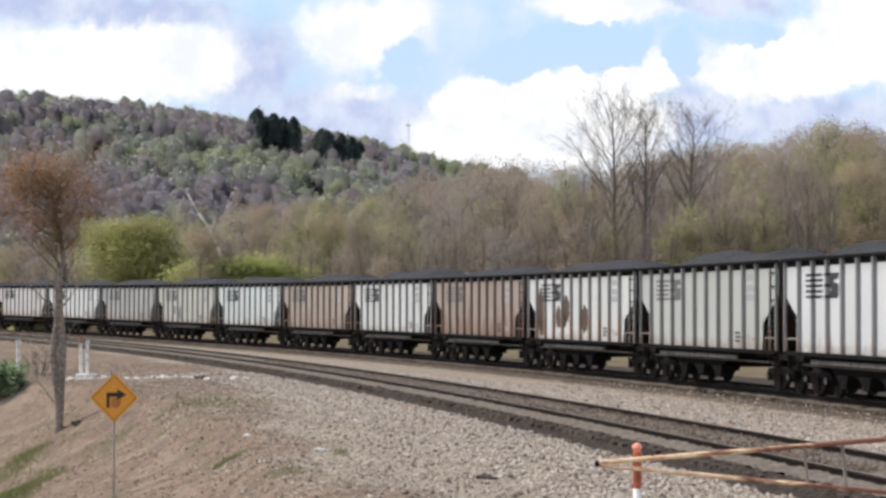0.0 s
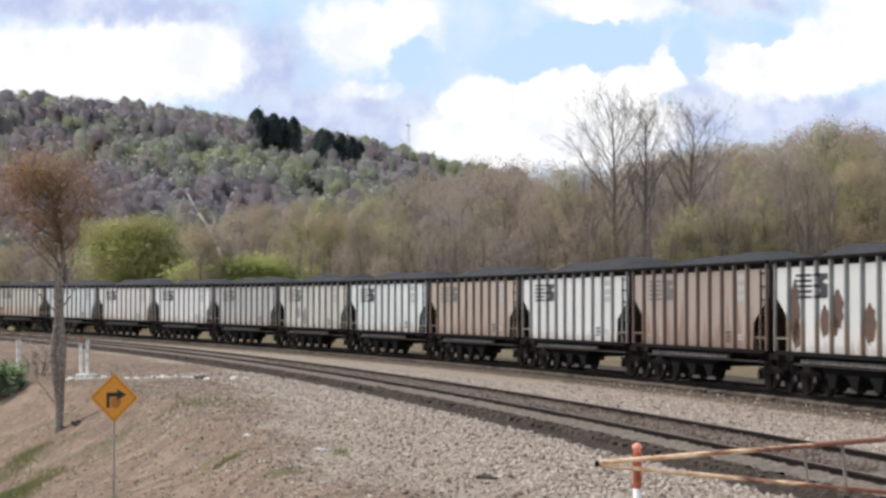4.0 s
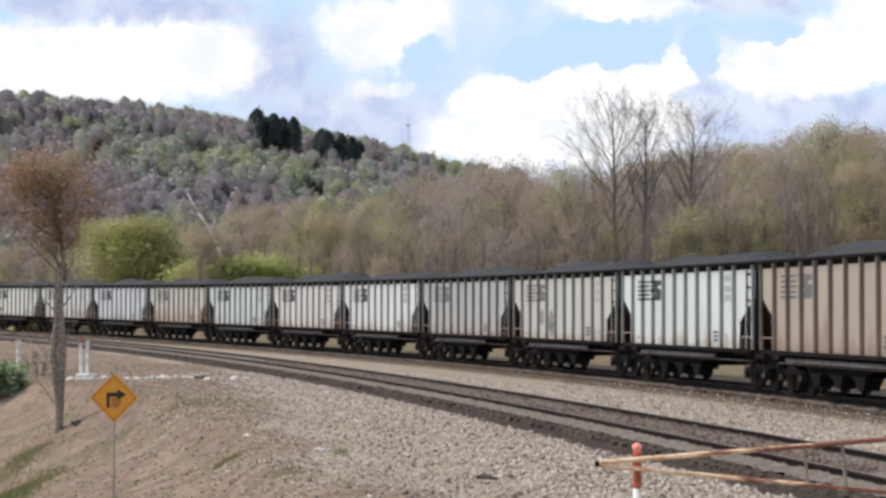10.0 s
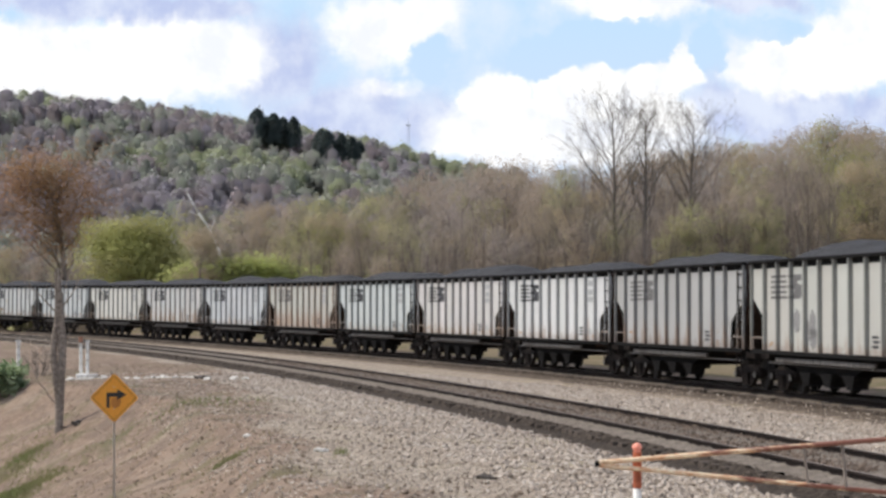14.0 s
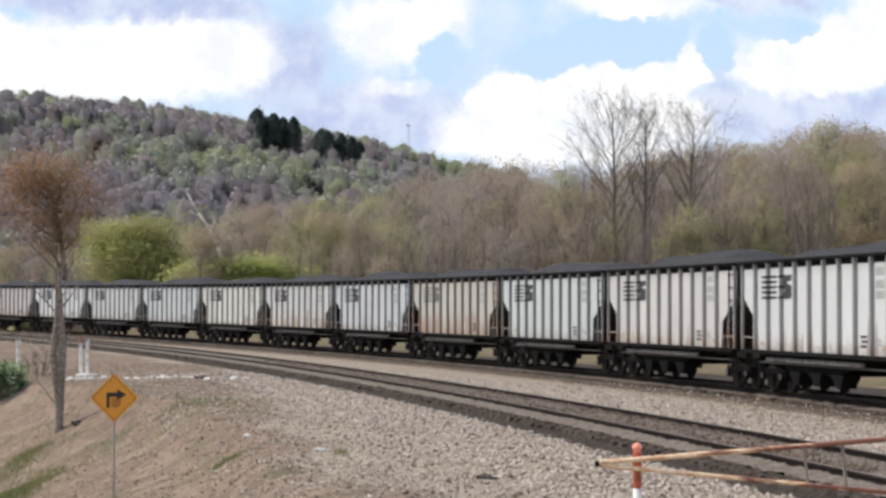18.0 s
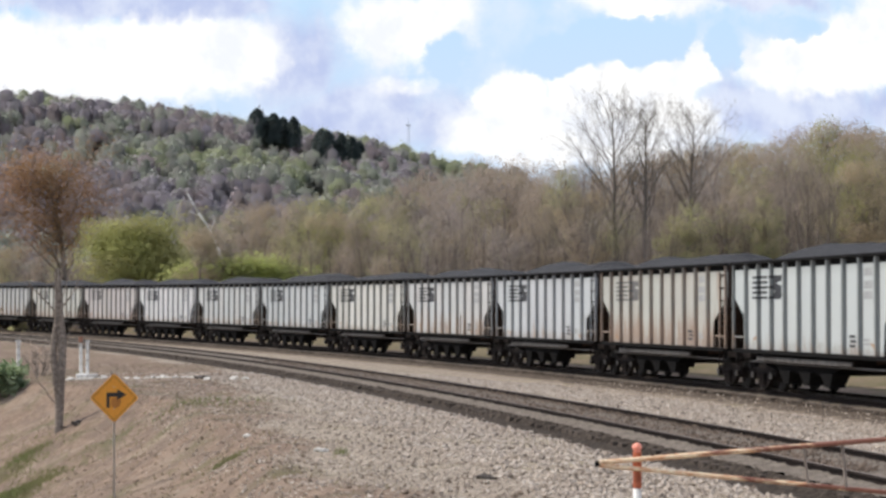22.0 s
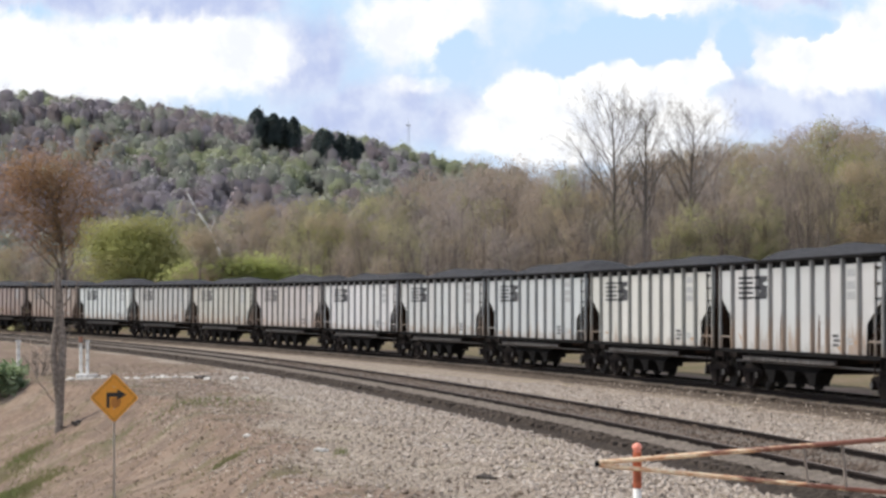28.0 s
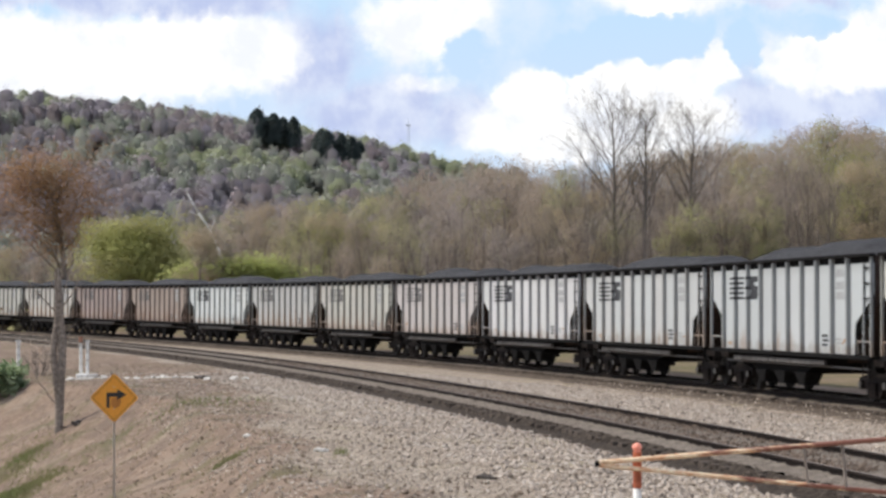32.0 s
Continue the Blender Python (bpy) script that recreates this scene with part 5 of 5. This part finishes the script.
def swing_gate():
    y = 20.0
    g = float(ground_height(np.array([2.0]), np.array([y]))[0])
    post = thing("gate_post", "white pipe post with an orange top", "post", m=pose(1.635, y + 0.07, g))
    s = Shape()
    s.tube((0, 0, -0.3), (0, 0, 0.76 - g), 0.034, 0.034, 14)
    part("shaft", s.mesh("shaft", OLD_WHITE, smooth_faces=True), post)
    s = Shape()
    s.tube((0, 0, 0.76 - g), (0, 0, 1.06 - g), 0.037, 0.037, 14)
    part("sleeve", s.mesh("sleeve", ORANGE), post, "orange painted sleeve")
    s = Shape()
    for k in range(5):
        a0, a1 = math.pi / 2 * k / 5, math.pi / 2 * (k + 1) / 5
        s.tube((0, 0, 1.09 - g + 0.05 * math.sin(a0)), (0, 0, 1.09 - g + 0.05 * math.sin(a1)), 0.044 * math.cos(a0), max(0.002, 0.044 * math.cos(a1)), 14)
    s.tube((0, 0, 1.055 - g), (0, 0, 1.095 - g), 0.030, 0.030, 12)
    part("cap", s.mesh("cap", rough_mat("pale_orange", (0.80, 0.25, 0.16), (0.88, 0.36, 0.25), 5, 25, 0.4)), post, "faded orange domed cap")
    gate = thing("swing_gate", "long tapering pipe gate, faded orange and rusty", "gate", m=pose(0, y, 0))
    end = 5.2

    def bar(name, p, q, r, mat, label=""):
        s = Shape()
        s.tube(p, q, r, r, 12)
        part(name, s.mesh(name, mat, smooth_faces=False), gate, label)
    bar("top_rail", (1.31, 0, 0.978), (end, 0, 1.292), 0.0215, GATE)
    bar("bottom_rail", (1.31, 0.004, 0.955), (end, 0.004, 0.588), 0.0195, GATE)
    for px in (3.03, 3.35, 4.3):
        t = (px - 1.31) / (end - 1.31)
        bar("strut", (px, 0, 0.978 + t * 0.314), (px + 0.03, 0, 0.955 - t * 0.367), 0.011 if px < 3.2 else 0.014, rough_mat("strut_steel", (0.20, 0.16, 0.13), (0.34, 0.28, 0.23), 3, 15, 0.7, 0.2))
    s = Shape()
    s.box((1.30, 0, 0.967), (0.05, 0.03, 0.05))
    part("tip", bevelled(s.mesh("tip", BLACK), 0.006), gate)
    hinge = thing("gate_post", "rusty hinge post of the pipe gate", "post", m=pose(end + 0.06, y, float(ground_height(np.array([end]), np.array([y]))[0])))
    s = Shape()
    s.tube((0, 0, -0.3), (0, 0, 1.35), 0.06, 0.06, 14)
    part("shaft", s.mesh("shaft", GATE), hinge)


swing_gate()


def bank_things():
    # small half-dead tree on the bank
    s, tips = Shape(), []
    rng = random.Random(77)
    for stem in ([(0, -0.2, 0.085), (0.015, 0.4, 0.083), (0.03, 0.9, 0.09), (0.09, 1.45, 0.082), (0.125, 1.95, 0.078), (0.13, 2.4, 0.08), (0.075, 2.8, 0.074), (0.03, 3.2, 0.07), (0.05, 3.6, 0.055), (0.0, 4.0, 0.04), (-0.05, 4.4, 0.02)],
                 [(0.0, 0.7, 0.06), (-0.07, 1.2, 0.066), (-0.14, 1.6, 0.064), (-0.2, 2.1, 0.07), (-0.16, 2.5, 0.068), (-0.08, 2.9, 0.06), (-0.05, 3.4, 0.05), (-0.1, 3.8, 0.03), (-0.16, 4.3, 0.012)]):
        for (x0, z0, r0), (x1, z1, r1) in zip(stem, stem[1:]):
            s.tube((0.72 * x0, 0.03 * math.sin(3 * z0), z0), (0.72 * x1, 0.03 * math.sin(3 * z1), z1), 1.4 * r0, 1.4 * r1, 9, caps=False)
    for x0, z0, dx, length, r in ((-0.06, 0.75, -0.9, 0.9, 0.022), (-0.14, 1.5, -1.4, 0.6, 0.018), (-0.18, 2.0, -1.1, 0.5, 0.014), (0.13, 2.3, 0.7, 0.55, 0.02), (0.05, 3.3, 0.8, 1.0, 0.025), (-0.08, 3.2, -0.9, 1.2, 0.025), (0.0, 3.9, 0.3, 1.1, 0.02), (-0.1, 3.8, -0.5, 1.0, 0.018), (0.04, 3.5, 0.5, 0.9, 0.018)):
        grow(s, tips, rng, Vector((x0, 0, z0)), Vector((dx, rng.uniform(-0.4, 0.4), 1)).normalized(), length, r, 1, (0, 4, 2), 0.5, 0.35)
    base = thing("small_bare_tree", "small leafless tree with a scaly forked trunk on the bank", "tree", m=pose(-10.26, 63.6, -1.0))
    part("trunk", s.mesh("trunk", TRUNK_BARK, smooth_faces=True, fix=False), base)
    # marker posts
    for x, y, z, h, r, two in ((-15.71, 88.1, 0.03, 1.05, 0.075, False), (-11.93, 79.9, 0.0, 1.18, 0.06, True)):
        p = thing("marker_post", "white-painted marker post beside the railway", "post", "marker posts", m=pose(x, y, z))
        s = Shape()
        s.tube((0, 0, -0.2), (0, 0, h), r, r * 0.9, 12)
        part("shaft", s.mesh("shaft", OLD_WHITE), p)
        s = Shape()
        s.box((0, 0, h + 0.03), (r * 2.3, r * 2.3, 0.06))
        part("cap", s.mesh("cap", OLD_WHITE), p)
        if two:
            s = Shape()
            s.tube((-0.22, 0.1, -0.2), (-0.24, 0.1, h - 0.02), r, r * 0.9, 12)
            part("second_shaft", s.mesh("second_shaft", OLD_WHITE), p)
            s = Shape()
            s.tube((-0.24, 0.1, h), (-0.24, 0.1, h + 0.18), r * 1.1, r * 1.1, 12)
            part("orange_band", s.mesh("orange_band", rough_mat("dull_orange", (0.27, 0.12, 0.08), (0.33, 0.17, 0.11), 4, 20)), p, "dull orange top")
            s = Shape()
            s.box((0.0, 0, 0.04), (0.7, 0.4, 0.16))
            part("footing", bevelled(s.mesh("footing", OLD_WHITE), 0.03), p, "white concrete footing")
    # pale broken stones in a row
    rock_mat = rough_mat("pale_limestone", (0.48, 0.445, 0.39), (0.74, 0.70, 0.63), 2, 12, 0.9, 0, 0.5)
    for k in range(84):
        t = rng.random()
        x = -12.6 + 4.5 * t + rng.gauss(0, 0.05)
        if -10.9 < x < -10.2 and rng.random() < 0.6:
            continue
        y = 79.3 - 0.6 * t + rng.gauss(0, 0.35)
        r = rng.uniform(0.035, 0.09) * (1.5 if rng.random() < 0.2 else 1)
        stone("limestone_block", "pale broken limestone block on the dirt", "pale stones", rock_mat, x, y, r, rng, 0.5)
    for x, y, r in ((-6.74, 76.95, 0.15), (-1.91, 37.5, 0.09), (-3.66, 44.5, 0.07), (-6.4, 77.2, 0.10), (-7.6, 76.8, 0.10), (-1.99, 37.7, 0.07)):
        stone("limestone_block", "pale broken limestone block on the dirt", "pale stones", rock_mat, x, y, r, rng, 0.6)
    dark_rock = rough_mat("dark_stone", (0.05, 0.041, 0.035), (0.10, 0.084, 0.072), 2, 12, 0.9)
    for x, y, r in ((0.54, 32.3, 0.09), (0.66, 32.2, 0.06), (-7.9, 77.4, 0.15), (-7.7, 77.5, 0.11), (1.5, 36.0, 0.06), (-9.7, 63.2, 0.14)):
        stone("dark_rock", "dark weathered rock lying in the gravel", "dark rocks", dark_rock, x, y, r, rng, 0.6)


def stone(name, label, group, mat, x, y, r, rng, flat):
    bm = bmesh.new()
    bmesh.ops.create_icosphere(bm, subdivisions=1 if r < 0.1 else 2, radius=r)
    k = rng.uniform(0, 100)
    for v in bm.verts:
        d = 1 + 0.8 * noise.noise(v.co / r * 1.3 + Vector((k, k, 0)))
        v.co = Vector((v.co.x * d * 1.25, v.co.y * d, v.co.z * d * flat))
    me = bpy.data.meshes.new(name)
    bm.to_mesh(me)
    bm.free()
    me.materials.append(mat)
    z = float(ground_height(np.array([x]), np.array([y]))[0])
    thing(name, label, "stone", group, me=me, m=pose(x, y, z + r * flat * 0.35, 0, 0, rng.uniform(0, 360)))


bank_things()


def shrubs():
    rng = random.Random(3)
    for x, y, h, per, leaf_, mat_, label, lean in (
            (-14.0, 76.3, 1.0, 5, 0.25, SHRUB, "leafy green shrub on the bank's edge", 0.0),
            (-14.55, 77.0, 1.05, 5, 0.25, SHRUB, "leafy green shrub on the bank's edge", 0.1),
            (-13.7, 81.0, 1.0, 2, 0.07, TAUPE, "small twiggy brown shrub", 0.0)):
        nr = np.random.default_rng(int(-x * 10))
        s, tips = Shape(), []
        for k in range(6):
            a = 2 * math.pi * k / 6
            grow(s, tips, rng, Vector((0.1 * math.cos(a), 0.1 * math.sin(a), -0.05)), Vector((0.5 * math.cos(a) + lean, 0.5 * math.sin(a), 1)).normalized(), h, 0.022, 1, (0, 5, 3), 0.3, 0.25)
        z = float(ground_height(np.array([x]), np.array([y]))[0])
        base = thing("shrub", label, "shrub", m=pose(x, y, z - (0.25 if mat_ is SHRUB else 0)))
        part("stem_clump", s.mesh("stem_clump", BARK, fix=False), base)
        t = np.array([tuple(p) for p in tips])
        pts = np.repeat(t, per, 0) + nr.normal(size=(len(t) * per, 3)) * 0.10
        part("foliage", leaves_mesh("foliage", pts, leaf_, nr, mat_, nr.normal(size=pts.shape) * 0.6 + np.array([-0.5, -0.2, 1.0])), base)


shrubs()


def blades_and_stones():
    """Grass in tufts on the bank, and loose stones of the ballast."""
    rng = np.random.default_rng(40)
    grass = leaf_mat("grass_blades", (0.075, 0.098, 0.034), (0.115, 0.138, 0.05), (0.13, 0.125, 0.06))
    dry = leaf_mat("dry_grass", (0.17, 0.13, 0.08), (0.22, 0.175, 0.11), (0.14, 0.12, 0.065))
    pts = []
    for x, y, n, sx, sy in ((-3.78, 42.0, 700, 0.12, 0.12), (-10.9, 61.9, 1500, 0.4, 0.9), (-10.3, 57.0, 4500, 0.6, 0.8), (-6.0, 58.0, 450, 1.0, 1.2), (-1.6, 37.0, 35, 0.06, 0.2), (-13.0, 66.0, 600, 0.5, 2.0)):
        pts.append(np.stack([rng.normal(x, sx, n), rng.normal(y, sy, n)], 1))
    strands(np.concatenate(pts), 0.10, grass, "grass_tufts", "short green grass tufts on the dirt bank", rng)
    n = 5200
    y = rng.uniform(26, 82, n)
    x = near_x(y) - rng.uniform(6.0, 12.5, n)
    strands(np.stack([x, y], 1), 0.06, dry, "dry_grass", "sparse dry straw-coloured grass on the bank", rng)

    # clods, pebbles and litter on the bank
    n = 15000
    y = 24 + 76 * rng.random(n) ** 1.2
    x = near_x(y) - rng.uniform(4.5 - 2.5 * smooth(62, 84, y), 14.0, n)
    ok = np.abs(x / y) < 0.205
    x, y = x[ok], y[ok]
    nn = Nodes("dirt_clod")
    geo = nn.node("ShaderNodeNewGeometry")
    col = nn.mix(nn.ramp(geo.outputs["Random Per Island"], 0.3, 0.75), (0.132, 0.097, 0.071), (0.238, 0.183, 0.137))
    col = nn.mix(nn.ramp(geo.outputs["Random Per Island"], 0.88, 0.97), col, (0.42, 0.37, 0.31))
    pebbles(x, y, rng.uniform(0.008, 0.03, len(x)) * np.where(rng.random(len(x)) < 0.05, 1.9, 1.0), nn.done(col, 0.95, 0, 0.2), "dirt_clods", "brown clods and pebbles on the bank", "dirt", rng)

    # loose ballast
    m = 85000
    y = 23.5 + 62 * rng.random(m) ** 1.5
    u = rng.uniform(-10.5, 8.0, m)
    x = near_x(y) - u
    ok = (np.abs(x / y) < 0.205) & (rng.random(m) < np.where(u > 4.5, 0.35, 1.0)) & ~((np.abs(u) < 1.6) & (rng.random(m) < 0.93)) & ~((u < -8.7) & (rng.random(m) < 0.88))
    x, y, u = x[ok], y[ok], u[ok]
    k = rng.uniform(0.018, 0.047, len(x)) * np.where(u > 4.5, 0.8, 1.0)
    nn = Nodes("loose_stone")
    geo = nn.node("ShaderNodeNewGeometry")
    col = nn.mix(geo.outputs["Random Per Island"], (0.272, 0.219, 0.178), (0.545, 0.466, 0.388))
    col = nn.mix(nn.ramp(geo.outputs["Random Per Island"], 0.05, 0.16, 0.8, 0.0), col, (0.085, 0.068, 0.055))
    mat_ = nn.done(nn.mix(nn.ramp(nn.noise(0.7, 5, 0.65), 0.42, 0.66, 0, 0.4), col, (0.29, 0.222, 0.16)), 0.95, 0, 0.2)
    pebbles(x, y, k, mat_, "loose_ballast", "loose grey crushed stone along the tracks", "gravel", rng)


    # stones and grit in the fouled beds of both tracks
    for at_x, m, far_y in ((near_x, 16000, 95), (far_x, 9000, 130)):
        y = 30 + (far_y - 30) * rng.random(m) ** 1.3
        u = rng.uniform(-0.68, 1.75, m)
        ok = np.abs(u - 0.755) > 0.1
        y, u = y[ok], u[ok]
        slope = (at_x(y + 0.5) - at_x(y - 0.5))
        x = at_x(y) - u * np.sqrt(1 + slope ** 2)
        ok = np.abs(x / y) < 0.205
        x, y, u = x[ok], y[ok], u[ok]
        nn = Nodes("bed_grit")
        geo = nn.node("ShaderNodeNewGeometry")
        col = nn.mix(geo.outputs["Random Per Island"], (0.05, 0.036, 0.027), (0.20, 0.15, 0.115))
        grit = np.interp(u, [-0.6, 0.6, 0.8, 1.1, 1.3, 1.75], [0.16, 0.165, 0.085, 0.03, 0.03, -0.01])
        pebbles(x, y, rng.uniform(0.015, 0.04, len(x)), nn.done(col, 0.95, 0, 0.05), "bed_grit", "brown stones and grit in the track bed", "gravel", rng, grit)


def far_x(y):
    o = np.argsort(FAR[2])
    return np.interp(y, FAR[2][o], FAR[1][o])


def pebbles(x, y, k, mat, name, label, category, rng, lift=0.0):
    """Many small rough stones of radius k, lying on the ground, as one joined mass."""
    z = ground_height(x, y) + lift
    tmpl = np.array([(1, 0, 0), (-1, 0, 0), (0, 1, 0), (0, -1, 0), (0, 0, 1), (0, 0, -0.6)], float)
    tris = np.array([(0, 2, 4), (2, 1, 4), (1, 3, 4), (3, 0, 4), (2, 0, 5), (1, 2, 5), (3, 1, 5), (0, 3, 5)])
    v = tmpl[None] * rng.uniform(0.6, 1.25, (len(x), 6, 1)) * k[:, None, None] + rng.normal(size=(len(x), 6, 3)) * k[:, None, None] * 0.22
    th = rng.uniform(0, 2 * math.pi, len(x))
    c, s = np.cos(th)[:, None], np.sin(th)[:, None]
    vx, vy = v[:, :, 0] * c - v[:, :, 1] * s, v[:, :, 0] * s + v[:, :, 1] * c
    v = np.stack([vx + x[:, None], vy + y[:, None], v[:, :, 2] * 0.8 + z[:, None] + 0.3 * k[:, None]], -1).reshape(-1, 3)
    f = (tris[None] + 6 * np.arange(len(x))[:, None, None]).reshape(-1, 3)
    me = bpy.data.meshes.new(name)
    me.from_pydata(v.tolist(), [], f.tolist())
    me.materials.append(mat)
    thing(name, label, category, kind="stuff", me=me)


def near_x(y):
    o = np.argsort(NEAR[2])
    return np.interp(y, NEAR[2][o], NEAR[1][o])


def strands(xy, height, mat, name, label, rng):
    n = len(xy)
    z = ground_height(xy[:, 0], xy[:, 1])
    foot = np.stack([xy[:, 0], xy[:, 1], z - 0.01], 1)
    th = rng.uniform(0, 2 * math.pi, n)
    w = np.stack([np.cos(th), np.sin(th), np.zeros(n)], 1) * 0.012
    tip = foot + np.stack([rng.normal(0, 0.04, n), rng.normal(0, 0.04, n), height * rng.uniform(0.5, 1.4, n)], 1)
    v = np.stack([foot - w, foot + w, tip], 1).reshape(-1, 3)
    me = bpy.data.meshes.new(name)
    me.from_pydata(v.tolist(), [], np.arange(3 * n).reshape(-1, 3).tolist())
    me.materials.append(mat)
    thing(name, label, "grass", kind="stuff", me=me)


blades_and_stones()


# ---- what moves ----
def motions():
    # the cars roll along the far track towards the camera's side
    for i, car in enumerate(TRAIN):
        rows = []
        for j in range(17):
            t = 2.0 * j
            s = -71.5 + PITCH * i - SPEED * t
            ends = [far_at(s + d) for d in (-5.8, 5.8)]
            (x0, y0, z0, _), (x1, y1, z1, _) = ends
            yaw = math.atan2(y0 - y1, x0 - x1)
            slope = math.atan2(z0 - z1, math.hypot(x0 - x1, y0 - y1))
            m = Matrix.Translation(((x0 + x1) / 2, (y0 + y1) / 2, (z0 + z1) / 2)) @ Matrix.Rotation(yaw, 4, "Z") @ Matrix.Rotation(-slope, 4, "Y")
            rows.append((t, m))
        walk(car, rows)
    # wheels: one turning per end of a truck, shared by all wheelsets at that end
    lead = {}
    turn = SPEED / 0.457
    for car in TRAIN:
        for truck in car.children:
            if not truck.name.startswith("truck"):
                continue
            for w in truck.children:
                if not w.name.startswith("wheelset"):
                    continue
                side = 1 if w.location.x > 0 else -1
                if side not in lead:
                    walk(w, [(k / 12, pose(side * 0.89, 0, 0.457) @ Matrix.Rotation(turn * k / 12, 4, "Y")) for k in range(385)])
                    lead[side] = w
                else:
                    w.rotation_mode = "QUATERNION"
                    keys = w.animation_data_create()
                    keys.action = lead[side].animation_data.action
                    keys.action_slot = lead[side].animation_data.action_slot
    # the clouds drift to the right and rise a little
    walk(CLOUDS, [(t, pose(-47 + 94 * t / 32, 3600, 2.25 - 6 + 12 * t / 32)) for t in (0, 8, 16, 24, 32)])


motions()
